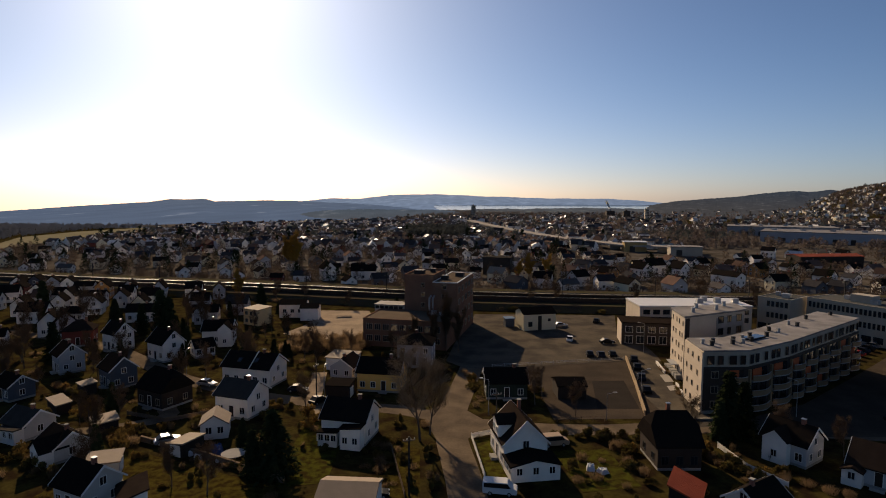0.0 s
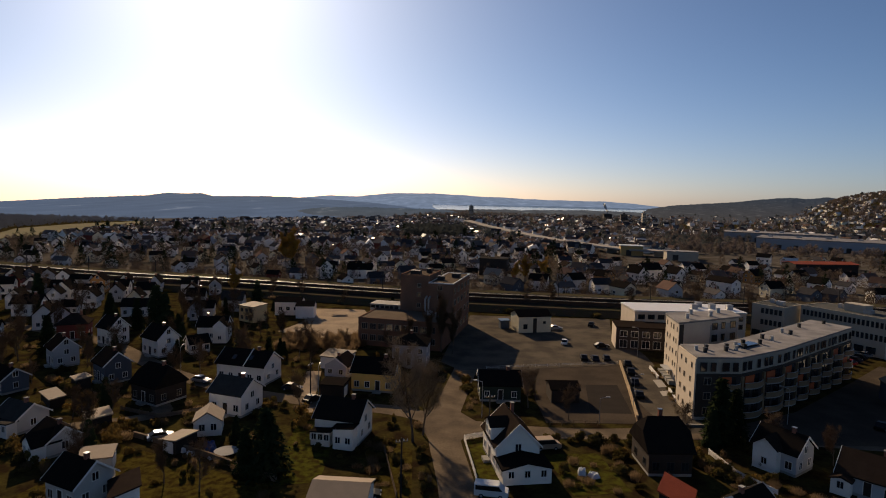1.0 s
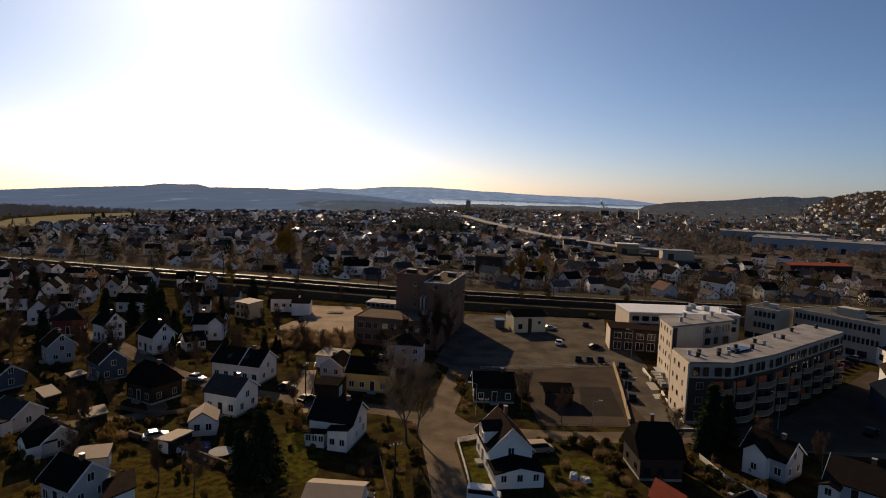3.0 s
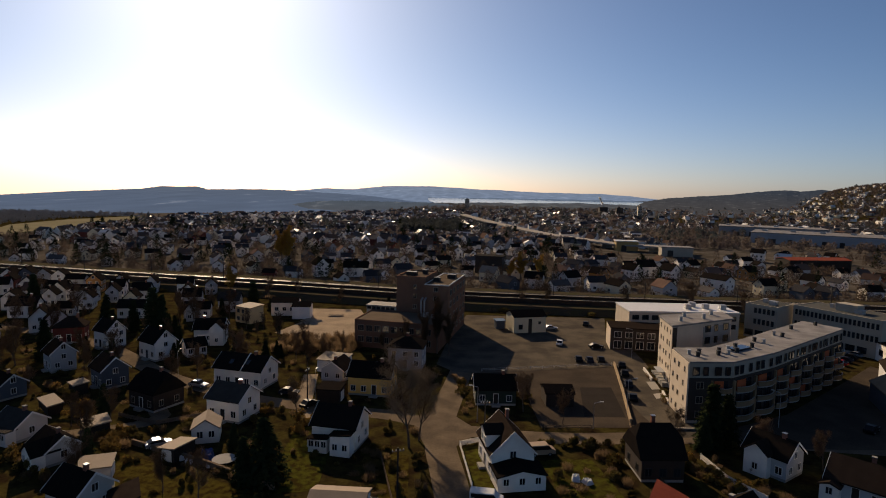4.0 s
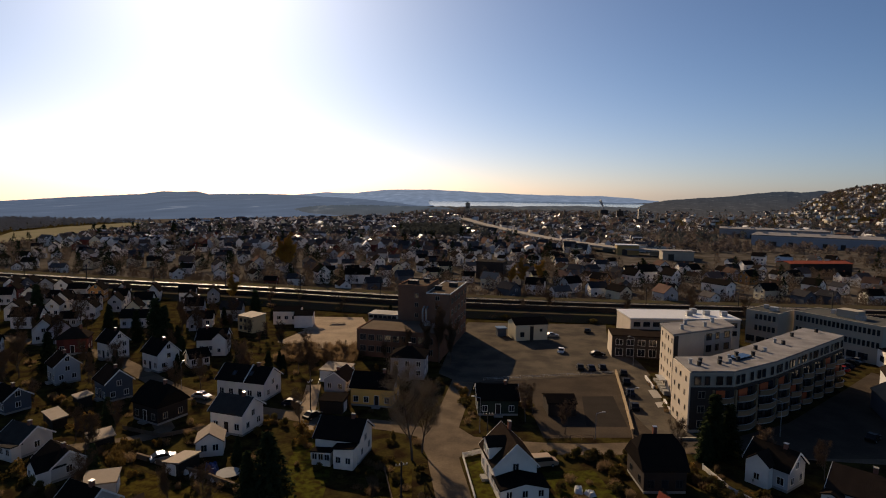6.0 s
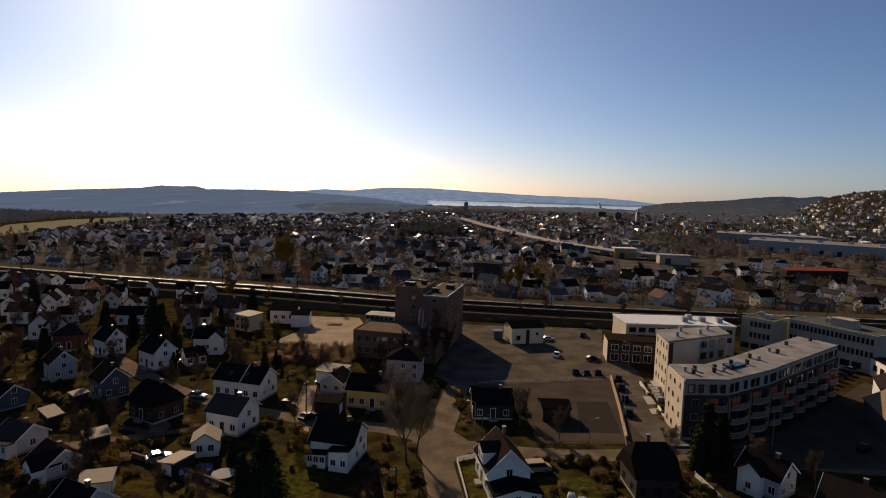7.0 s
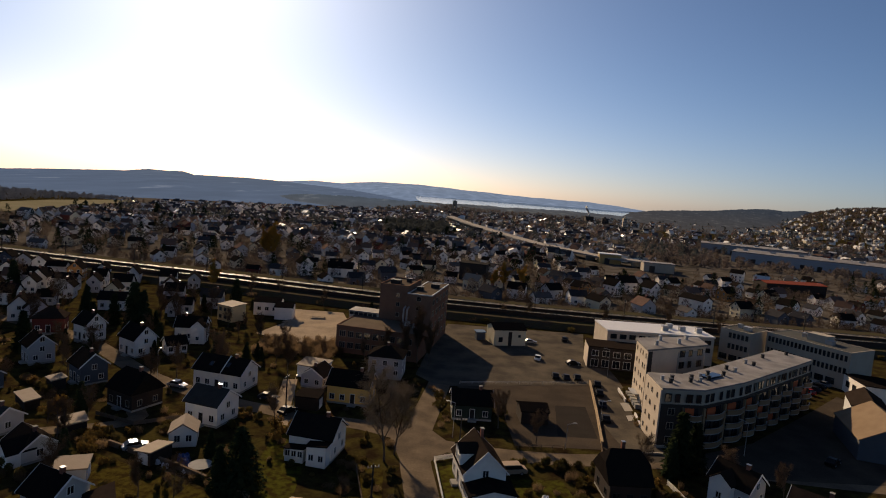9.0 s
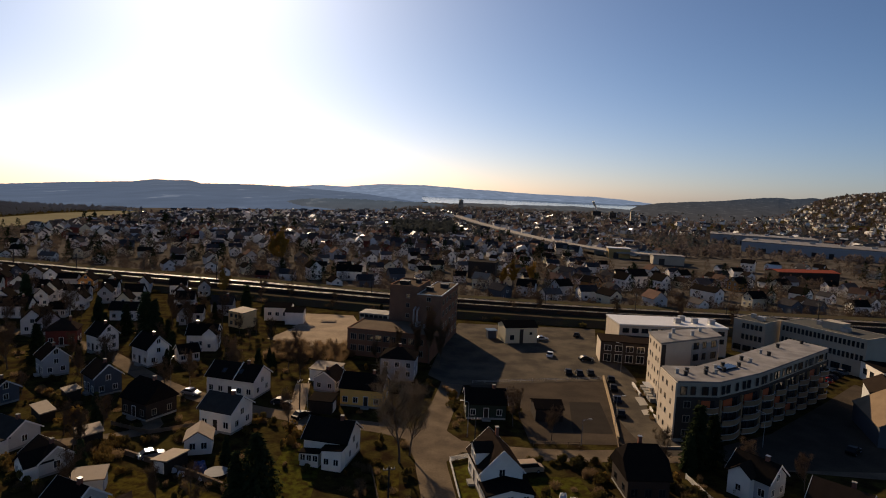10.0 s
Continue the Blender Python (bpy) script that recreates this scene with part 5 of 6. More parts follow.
def conifer_meshes(seed, height, radius):
    rng = random.Random(seed)
    t = bmesh.new()
    rod(t, (0, 0, 0), (0, 0, height * 0.95), height * 0.018, 0.02, 6)
    verts, faces = [], []
    tiers = 26
    for i in range(tiers):
        f = i / tiers
        z = height * (0.06 + 0.92 * f)
        r = radius * (1 - f) ** 0.85 * rng.uniform(0.8, 1.12) + 0.12
        for j in range(int(9 + 9 * (1 - f))):
            a = rng.uniform(0, 2 * math.pi)
            rr = r * rng.uniform(0.7, 1.1)
            d = Vector((math.cos(a), math.sin(a), -rng.uniform(0.1, 0.45)))
            base = Vector((0, 0, z + rng.uniform(-0.3, 0.3)))
            for _ in range(9):
                s = rng.uniform(0.25, 1.0)
                p = base + d * rr * s
                k = len(verts)
                w = 0.40 * height / 12 * (1.3 - s * 0.6)
                e = Vector((rng.gauss(0, 1), rng.gauss(0, 1), rng.gauss(-0.4, 0.5))).normalized() * w * 2.0
                sd = Vector((-d.y, d.x, rng.gauss(0, 0.5))).normalized() * w
                verts.extend((p - sd, p + sd, p + e + d * w))
                faces.append((k, k + 1, k + 2))
    me = bpy.data.meshes.new("crown")
    me.from_pydata([tuple(v) for v in verts], [], faces)
    me.materials.append(NEEDLE)
    return mesh_of("trunk", t, BARK), me


def shrub_mesh(seed, n, mat, size=0.16):
    """Unit-sized bush: stems and many small leaves, no smooth outline."""
    rng = random.Random(seed)
    verts, faces = [], []
    lobes = [(rng.uniform(-0.6, 0.6), rng.uniform(-0.6, 0.6), rng.uniform(0.3, 0.75), rng.uniform(0.3, 0.6)) for _ in range(7)]
    for _ in range(n):
        x, y, z, r = rng.choice(lobes)
        v = Vector((rng.gauss(0, 1), rng.gauss(0, 1), rng.gauss(0, 1))).normalized() * r * rng.uniform(0.5, 1.05)
        p = Vector((x, y, max(0.03, z + v.z * 0.8))) + Vector((v.x, v.y, 0))
        a = Vector((rng.gauss(0, 1), rng.gauss(0, 1), rng.gauss(0, 1))).normalized() * size * rng.uniform(0.5, 1.2)
        b = a.orthogonal().normalized() * size * 0.6
        k = len(verts)
        verts.extend((p - a, p + b, p + a, p - b))
        faces.append((k, k + 1, k + 2, k + 3))
    me = bpy.data.meshes.new("foliage")
    me.from_pydata([tuple(v) for v in verts], [], faces)
    me.materials.append(mat)
    return me


BARE = [bare_tree_meshes(s, 12, 0.95, 2600, TWIG, 0.03) for s in (11, 12, 13)]
OCHRE = [bare_tree_meshes(s, 12, 0.75, 4200, GOLDBUD, 0.075) for s in (21, 22)]
SPRUCE = [conifer_meshes(s, 12, 3.5) for s in (31, 32, 33)]
def brush_mesh(seed, n):
    """Unit-sized leafless bush: many thin stems that rise and fan out from the ground."""
    rng = random.Random(seed)
    verts, faces = [], []
    for _ in range(n):
        a, r = rng.uniform(0, 2 * math.pi), 0.75 * rng.random() ** 0.6
        p = Vector((r * math.cos(a), r * math.sin(a), 0.0))
        h = rng.uniform(0.45, 1.05) * (1.0 - 0.35 * r)
        lean = Vector((rng.gauss(0.22 * math.cos(a), 0.14), rng.gauss(0.22 * math.sin(a), 0.14), h))
        for s, e, w in ((0.0, 1.0, 0.014), (0.45, 1.0, 0.010), (0.6, 1.05, 0.010)):
            q = p + lean * s
            tip = p + lean * e + Vector((rng.gauss(0, 0.09), rng.gauss(0, 0.09), 0)) * (1 if s else 0.2)
            side = Vector((rng.gauss(0, 1), rng.gauss(0, 1), 0.0)).normalized() * w
            k = len(verts)
            verts.extend((q - side, q + side, tip))
            faces.append((k, k + 1, k + 2))
    me = bpy.data.meshes.new("foliage")
    me.from_pydata([tuple(v) for v in verts], [], faces)
    me.materials.append(BRUSH)
    return me


BUSH = [shrub_mesh(s, 420, HEDGE) for s in (41, 42)] + [brush_mesh(s, 260) for s in (43, 44)]


def tree(x, y, kind, size, turn=0.0, z=0.0):
    """size: height over 12 m."""
    name, label, pool = {
        "bare": ("bare_tree", "leafless grey-brown deciduous tree", BARE),
        "ochre": ("budding_tree", "ochre budding deciduous tree", OCHRE),
        "spruce": ("spruce_tree", "dark green spruce tree", SPRUCE),
    }[kind]
    t, c = pool[int(abs(x * 7 + y * 3)) % len(pool)]
    ob = thing(name, pose(x, y, z, 0, 0, turn) @ Matrix.Scale(size, 4), label, "tree", "trees of the town")
    part("trunk", t, None, ob)
    part("crown", c, None, ob)
    return ob


def bush(x, y, w, h, turn=0.0, kind=0):
    me = BUSH[(kind * 2 + int(abs(x * 5 + y))) % len(BUSH) if kind < 2 else kind]
    ob = part("shrub", me, None, None, m=pose(x, y, 0, 0, 0, turn) @ Matrix.Diagonal((w / 2, w / 2, h, 1)))
    return tagged(ob, "olive-brown early spring garden shrub" if me in BUSH[:2] else "leafless brown garden shrub", "shrub", "garden shrubs")


big = bare_tree_meshes(5, 15, 1.15, 11000, PALETWIG, 0.011, 0.5, 0.016)
ob = thing("bare_tree", pose(-5.2, 99.4, 0), "tall leafless birch beside the street with long shadow", "tree", "trees of the town")
part("trunk", big[0], None, ob)
part("crown", big[1], None, ob)
for x, y, sc in ((-3.6, 102.4, 0.8),):
    ob = thing("bare_tree", pose(x, y, 0, 0, 0, x * 60) @ Matrix.Scale(sc, 4), "leafless birch beside the street with long shadow", "tree", "trees of the town")
    part("trunk", big[0], None, ob)
    part("crown", big[1], None, ob)
big = bare_tree_meshes(6, 16, 0.7, 7000, TWIG, 0.03, 0.6)
for x, y, s in ((-1.5, 160, 0.8), (-5.0, 157, 0.6), (1.6, 158, 0.62), (-10, 158, 0.5)):
    ob = thing("bare_tree", pose(x, y, 0, 0, 0, x * 40) @ Matrix.Scale(s, 4), "tall leafless tree in front of the factory", "tree", "trees of the town")
    part("trunk", big[0], None, ob)
    part("crown", big[1], None, ob)
for x, y, s in ((-86, 172, 1.25), (-82, 169, 1.1), (-29.5, 86.0, 0.62), (49, 103.5, 1.0), (52.5, 105, 0.8), (46.8, 101.5, 0.6), (-66, 112, 0.5), (-57, 92, 0.45), (-95, 178, 0.8), (-148, 210, 1.0), (-70, 214, 0.9), (-35, 97, 0.4), (-100, 145, 0.9), (-108, 186, 0.8)):
    tree(x, y, "spruce", s, x * 31)
wide = conifer_meshes(34, 10.5, 5.0)
ob = thing("spruce_tree", pose(-26.4, 86.2, 0), "broad dark green spruce beside the garden wall", "tree", "trees of the town")
part("trunk", wide[0], None, ob)
part("crown", wide[1], None, ob)
for x, y, s in ((-90, 334, 1.45), (-94, 337, 1.3), (-88, 240, 0.8), (38, 300, 0.9), (32, 290, 0.8), (47, 296, 0.9)):
    tree(x, y, "ochre", s, x * 17)
for x, y, s in ((-34, 80, 0.55), (-40, 82, 0.5), (-54, 84, 0.55), (-28, 112, 0.6), (-48, 138, 0.8), (-33, 142, 0.7), (-38, 150, 0.6), (-80, 140, 0.7), (-98, 125, 0.8), (-104, 140, 0.8), (-52, 146, 0.6), (-78, 182, 0.9), (-70, 190, 0.8), (-112, 165, 0.8), (-120, 190, 0.9), (-130, 175, 0.8), (-155, 190, 0.9), (-150, 215, 0.8), (24, 112, 0.5), (17, 118, 0.6), (19, 122, 0.5), (41, 100, 0.6), (64, 95, 0.5), (55, 98, 0.6), (-60, 128, 0.6), (-92, 105, 0.6), (-82, 90, 0.6), (40, 232, 0.7), (30, 228, 0.5), (70, 228, 0.7), (95, 225, 0.9), (110, 215, 0.8), (-70, 232, 0.7), (-40, 226, 0.5), (-60, 238, 0.6)):
    tree(x, y, "bare", s, x * 23)
rng = random.Random(4)
GOLD = shrub_mesh(45, 520, BUD, 0.13)
for x, y, w, h in ((-70.9, 111.2, 3.0, 2.0), (-71.3, 113.0, 3.5, 2.5), (-56.1, 99.4, 4.0, 2.0), (-55.5, 97.2, 3.0, 2.5), (-57.0, 101.7, 3.5, 2.0), (-55.0, 95.2, 4.0, 2.5), (-68.0, 90.7, 3.0, 2.0), (-68.6, 92.4, 3.5, 2.5), (-70.3, 109.0, 4.0, 2.0), (-58.7, 118.7, 3.0, 2.5), (-27.5, 110.5, 3.4, 2.6), (-25.2, 107.5, 3.0, 2.2), (-23.6, 110, 3.0, 2.4), (-26, 104.5, 2.6, 2.0), (-64, 104, 3.0, 1.8), (-60, 101, 2.6, 1.6), (-52, 103, 2.4, 1.4), (-68, 118, 2.6, 1.6), (-84, 124, 2.8, 1.8), (-50, 91, 2.0, 1.4), (-57, 98, 2.4, 1.6), (-35, 114, 2.2, 1.6), (40.5, 104, 2.6, 1.8), (42.5, 97, 2.8, 1.6), (45, 93, 2.6, 1.6), (47.5, 88, 3.0, 1.5), (30, 96, 2.4, 1.6), (4.6, 131, 2.0, 1.2), (5.0, 136, 2.0, 1.2)):
    tagged(part("shrub", GOLD, None, None, m=pose(x, y, 0, 0, 0, x * 57) @ Matrix.Diagonal((w / 2, w / 2, h, 1))), "golden-brown sunlit garden shrub", "shrub", "garden shrubs")
for _ in range(95):
    bush(rng.uniform(-47, -24), rng.uniform(157, 174), rng.uniform(2, 4), rng.uniform(1.6, 3.0), rng.uniform(0, 360), rng.choice((2, 3)))
# Row from (52.6, 148.6) is added shrubs, standing in for dark parked cars.
for x0, y0, x1, y1, n, h in ((-62, 100, -52, 97, 6, 1.4), (-25, 110, -18, 108, 8, 2.0), (17, 101.5, 36, 102, 14, 1.4), (40, 96, 46, 86, 8, 1.5), (-70, 92, -58, 83, 9, 1.6), (-12, 99, -9, 84, 7, 1.2), (28, 98, 29, 84, 7, 1.6), (52.6, 148.6, 51.7, 140.4, 7, 0.9), (50.9, 131.0, 49.9, 125.0, 5, 0.9), (-50, 108, -44, 104, 5, 1.2), (-88, 128, -76, 118, 8, 1.4), (14, 128, 20, 126, 5, 2.0), (42, 93, 56, 82, 9, 1.4), (-90, 100, -70, 88, 10, 1.6), (-46, 118, -28, 113, 9, 1.3), (3, 141, 6, 118, 10, 1.0), (-36, 90, -30, 87, 5, 1.0), (-66, 76, -58, 66, 6, 1.2), (20, 80, 28, 74, 6, 1.4)):
    for i in range(n):
        f = (i + 0.5) / n
        bush(x0 + (x1 - x0) * f + rng.uniform(-1, 1), y0 + (y1 - y0) * f + rng.uniform(-1, 1), rng.uniform(1.6, 2.8), h * rng.uniform(0.7, 1.3), rng.uniform(0, 360))
for x in range(-230, 200, 4):
    y = table(TRACK, x) - 26 + rng.uniform(-2, 2)
    if rng.random() < 0.6:
        bush(x, y, rng.uniform(2.5, 5), rng.uniform(1.0, 2.4), rng.uniform(0, 360))

# garden plants between the houses
def garden_shrubs(count):
    """Low shrubs too many to count, joined."""
    pts, fcs, idx = [], [], []
    while count:
        y = rng.uniform(64, 182)
        x = rng.uniform(-0.80, 0.62) * y
        w = rng.uniform(0.8, 2.4)
        if not free_spot(x, y, w / 2 + 0.3) or (x > 8 and y > 104) or (4 < x < 18 and y < 96):
            continue
        count -= 1
        pick = rng.randrange(4)
        me = BUSH[pick]
        m = pose(x, y, 0, 0, 0, rng.uniform(0, 360)) @ Matrix.Diagonal((w / 2, w / 2, rng.uniform(0.5, 1.8), 1))
        k = len(pts)
        pts.extend(tuple(m @ v.co) for v in me.vertices)
        fcs.extend(tuple(k + i for i in p.vertices) for p in me.polygons)
        idx.extend([pick // 2] * len(me.polygons))
    me = bpy.data.meshes.new("garden_shrubs")
    me.from_pydata(pts, [], fcs)
    me.materials.append(HEDGE)
    me.materials.append(BRUSH)
    me.polygons.foreach_set("material_index", idx)
    tagged(new("garden_shrubs", me), "olive and brown low garden shrubs", "shrubs", kind="stuff")


garden_shrubs(300)
count = 0
while count < 75:
    y = rng.uniform(92, 215)
    x = rng.uniform(-0.85, 0.60) * y
    if free_spot(x, y, 1.2) and (x < -6) and not (-34 < x < -6 and y < 136):
        tree(x, y, "bare" if y < 135 or rng.random() < 0.7 else "spruce", rng.uniform(0.3, 0.65), rng.uniform(0, 360))
        count += 1

# ---- vehicles, fences, lamps ----
def car(x, y, rot, paint="black", van=False, label=""):
    """x runs from tail to nose."""
    c = thing("car", pose(x, y, 0.03, 0, 0, rot), label or {"black": "black car parked on asphalt", "white": "white car parked on asphalt", "silver": "silver car parked on asphalt", "red": "red car parked on asphalt", "blue": "dark blue car parked on asphalt"}[paint], "car", "parked cars")
    bm = bmesh.new()
    if van:
        sec = [(-2.4, 0.3), (2.4, 0.3), (2.45, 1.0), (1.7, 1.2), (1.1, 1.95), (-2.4, 1.95)]
        glass = [(1.62, 1.2), (1.08, 1.85), (-2.2, 1.85), (-2.2, 1.2)]
    else:
        sec = [(-2.15, 0.3), (2.1, 0.3), (2.15, 0.7), (1.2, 0.92), (-1.75, 0.98), (-2.15, 0.85)]
        glass = [(1.05, 0.9), (0.35, 1.42), (-1.05, 1.44), (-1.8, 0.95)]
    half = 0.9 if not van else 0.96
    a = [bm.verts.new((p, -half, z)) for p, z in sec]
    b = [bm.verts.new((p, half, z)) for p, z in sec]
    n = len(sec)
    for i in range(n):
        bm.faces.new((a[i], a[(i + 1) % n], b[(i + 1) % n], b[i]))
    bm.faces.new(a)
    bm.faces.new(list(reversed(b)))
    bmesh.ops.bevel(bm, geom=list(bm.edges), offset=0.07, segments=2, affect="EDGES")
    part("body", bm, PAINT[paint], c)
    bm = bmesh.new()
    hw = half - 0.12 if not van else half + 0.006
    a = [bm.verts.new((p, -hw, z)) for p, z in glass]
    b = [bm.verts.new((p, hw, z)) for p, z in glass]
    for i in range(4):
        bm.faces.new((a[i], a[(i + 1) % 4], b[(i + 1) % 4], b[i]))
    bm.faces.new(a)
    bm.faces.new(list(reversed(b)))
    part("glazing", bm, CARGLASS, c)
    if not van:
        bm = bmesh.new()
        prism_y = [(0.36, 1.42), (-1.06, 1.44), (-1.0, 1.5), (0.25, 1.48)]
        a = [bm.verts.new((p, -hw + 0.02, z)) for p, z in prism_y]
        b = [bm.verts.new((p, hw - 0.02, z)) for p, z in prism_y]
        for i in range(4):
            bm.faces.new((a[i], a[(i + 1) % 4], b[(i + 1) % 4], b[i]))
        bm.faces.new(a)
        bm.faces.new(list(reversed(b)))
        part("car_roof", bm, PAINT[paint], c)
    for wx in (-1.35, 1.35):
        for s in (-1, 1):
            bm = bmesh.new()
            rod(bm, (wx, s * (half - 0.16), 0.32), (wx, s * (half + 0.02), 0.32), 0.32, 0.32, 14)
            w = part("wheel", bm, RUBBER, c)
            bm = bmesh.new()
            rod(bm, (wx, s * (half + 0.02), 0.32), (wx, s * (half + 0.035), 0.32), 0.2, 0.18, 10)
            part("rim", bm, METAL, w)
    for s in (-1, 1):
        bm = bmesh.new()
        box(bm, 2.08 if not van else 2.4, 2.18 if not van else 2.48, s * 0.62 - 0.18, s * 0.62 + 0.18, 0.58, 0.72)
        part("headlight", bm, LAMPGLASS, c)
    return c


car(34.6, 173.0, 75, "white")
car(36.6, 156.2, 84, "black")
car(39.4, 155.6, 86, "blue")
car(42.6, 156.2, 83, "black")
car(44.7, 170.0, 5, "black")
car(35.2, 192.2, 10, "silver")
car(48.5, 199.3, 70, "black")
for x, y, p in ((46.9, 151.5, "black"), (45.6, 144.5, "black"), (44.0, 136.0, "blue"), (42.2, 126.8, "black")):
    car(x, y, 78, p)
car(-48.1, 97.4, 35, "silver", label="silver car parked by the garden fence")
car(7.2, 81.5, -8, "white", True, "white van parked beside the white house")
car(-54.2, 128.2, -15, "silver")
car(-42.0, 122.0, 15, "black")
car(-27.0, 118.0, 60, "black")
car(-33.0, 124.8, -5, "blue")
car(17.6, 98.2, 12, "beige", True, "beige van parked behind the white house")
car(-10.5, 80.0, 5, "black")
car(96, 172, 30, "white")
car(84, 112, 40, "black")
for i in range(7):
    car(98 + i * 3.4, 150 + i * 3.0, 120, ("silver", "black", "white", "red", "blue", "black", "silver")[i])


def fence(points, label, mat, h=1.0, gap=2.0, boards=True, name="fence"):
    f = thing(name, pose(points[0][0], points[0][1], 0), label, "fence")
    o = Vector(points[0])
    for p, q in zip(points, points[1:]):
        p, q = Vector(p) - o, Vector(q) - o
        d = q - p
        n = max(1, int(d.length / gap))
        ang = math.degrees(math.atan2(d.y, d.x))
        for i in range(n + 1):
            bm = bmesh.new()
            box(bm, -0.05, 0.05, -0.05, 0.05, 0, h + 0.08)
            c = p + d * (i / n)
            part("post", bm, mat, f, m=pose(c.x, c.y, 0, 0, 0, ang))
        for z0, z1 in (((0.12, h * 0.48), (h * 0.52, h)) if boards else ((h * 0.45, h * 0.55), (h * 0.9, h))):
            bm = bmesh.new()
            box(bm, 0, d.length, -0.02, 0.02, z0, z1)
            part("board", bm, mat, f, m=pose(p.x, p.y, 0, 0, 0, ang))
    return f


def low_wall(points, label, mat, h, t=0.3, name="garden_wall"):
    w = thing(name, pose(points[0][0], points[0][1], 0), label, "wall")
    o = Vector(points[0])
    for p, q in zip(points, points[1:]):
        p, q = Vector(p) - o, Vector(q) - o
        d = q - p
        bm = bmesh.new()
        box(bm, 0, d.length, -t / 2, t / 2, -0.1, h)
        s = part("wall_section", bm, mat, w, m=pose(p.x, p.y, 0, 0, 0, math.degrees(math.atan2(d.y, d.x))))
        bm = bmesh.new()
        box(bm, 0, d.length, -t / 2 - 0.06, t / 2 + 0.06, h, h + 0.07)
        part("coping", bm, mat, s)
    return w


low_wall([(-53, 98), (-38.5, 91.5), (-24.2, 83.6)], "long weathered timber garden wall", WOODP, 0.9)
fence([(3.7, 100.6), (5.3, 85.6)], "white painted board fence beside the street", TRIM, 1.0)
fence([(3.7, 100.6), (7.4, 102.6)], "white painted board fence beside the street", TRIM, 1.0)
low_wall([(37.6, 113.2), (41.5, 132.5), (45.4, 153.5)], "buff wall along the car park", TANWALL, 0.8, 0.35)
fence([(37.2, 112.6), (34.5, 100), (35.2, 86)], "pale weathered garden fence", WOODP, 1.0)
fence([(20, 109), (29, 109.6)], "low dark wooden rail at the car park", WOODP, 0.9, boards=False)
fence([(10, 144.8), (44.5, 152.6)], "low metal rail between yard and car park", METAL, 0.7, 3.0, boards=False)
fence([(-62, 110), (-53, 106.5), (-46, 111)], "pale garden fence round the dark house", WOODP, 0.9)
fence([(45, 98), (46, 90), (49, 84)], "white garden fence beside the path", TRIM, 1.0)
fence([(-9.6, 95), (-6.2, 80)], "garden fence along the street", WOODP, 1.0)
low_wall([(44.8, 110.5), (52, 110.8)], "white kerb wall at the street corner", KERB, 0.35)


def street_lamp(x, y, turn, h=8.0):
    s = thing("street_lamp", pose(x, y, 0, 0, 0, turn), "tall grey steel street lamp", "street lamp", "street lamps")
    bm = bmesh.new()
    rod(bm, (0, 0, 0), (0, 0, h), 0.07, 0.04, 8)
    rod(bm, (0, 0, h), (1.3, 0, h + 0.35), 0.05, 0.04, 8)
    part("pole", bm, METAL, s)
    bm = bmesh.new()
    box(bm, 1.1, 1.8, -0.14, 0.14, h + 0.28, h + 0.42)
    part("lamp_head", bm, METAL, s)
    return s


for x, y, r, h in ((7.3, 112.0, 180, 7), (66.5, 113.0, 150, 7), (38.6, 119, 0, 7), (-26, 119, 90, 7), (-60, 131, 90, 7), (52, 160, 180, 8), (29.5, 110.2, 0, 5)):
    street_lamp(x, y, r, h)
patch("forecourt_1", "pale paved pad before the white block", [(49.4, 139.6), (51.6, 140.2), (50.9, 134.4), (48.8, 133.9)], KERB, 0.05, "paving")
patch("forecourt_2", "pale paved pad before the apartment building", [(48.1, 131.0), (50.6, 131.9), (50.2, 128.7), (47.7, 127.8)], KERB, 0.05, "paving")
low_wall([(51.9, 149.4), (51.0, 140.6)], "white low wall before the white block", TRIM, 0.7, 0.3)
low_wall([(50.4, 131.6), (49.2, 124.6)], "white low wall before the apartment building", TRIM, 0.7, 0.3)


def utility_pole(x, y, h, turn):
    """A wooden pole with a crossarm and porcelain insulators."""
    u = thing("utility_pole", pose(x, y, 0, 0, 0, turn), "dark tarred wooden utility pole with crossarm", "utility pole", "utility poles")
    bm = bmesh.new()
    rod(bm, (0, 0, 0), (0, 0, h), 0.16, 0.11, 9)
    part("pole", bm, DARKMETAL, u)
    bm = bmesh.new()
    box(bm, -0.9, 0.9, -0.06, 0.06, h - 0.6, h - 0.46)
    arm = part("crossarm", bm, WOODP, u)
    for k in (-0.8, -0.3, 0.3, 0.8):
        bm = bmesh.new()
        rod(bm, (k, 0, h - 0.46), (k, 0, h - 0.22), 0.07, 0.05, 8)
        part("insulator", bm, TRIM, arm)


utility_pole(-5.6, 80.4, 8.6, 20)
utility_pole(-27.5, 118.5, 8.0, 70)
utility_pole(8.2, 103.5, 7.5, 10)


def rail_mast(x, y, rot):
    m = thing("catenary_mast", pose(x, y, 2.3, 0, 0, rot), "dark steel railway catenary mast with arms", "mast", "railway masts")
    bm = bmesh.new()
    box(bm, -0.14, 0.14, -0.14, 0.14, 0, 8.0)
    part("post", bm, DARKMETAL, m)
    for s in (-1, 1):
        bm = bmesh.new()
        rod(bm, (0, 0, 6.8), (0, s * 3.2, 7.2), 0.06, 0.05)
        rod(bm, (0, 0, 7.8), (0, s * 3.0, 7.2), 0.04, 0.04)
        part("arm", bm, DARKMETAL, m)
    return m


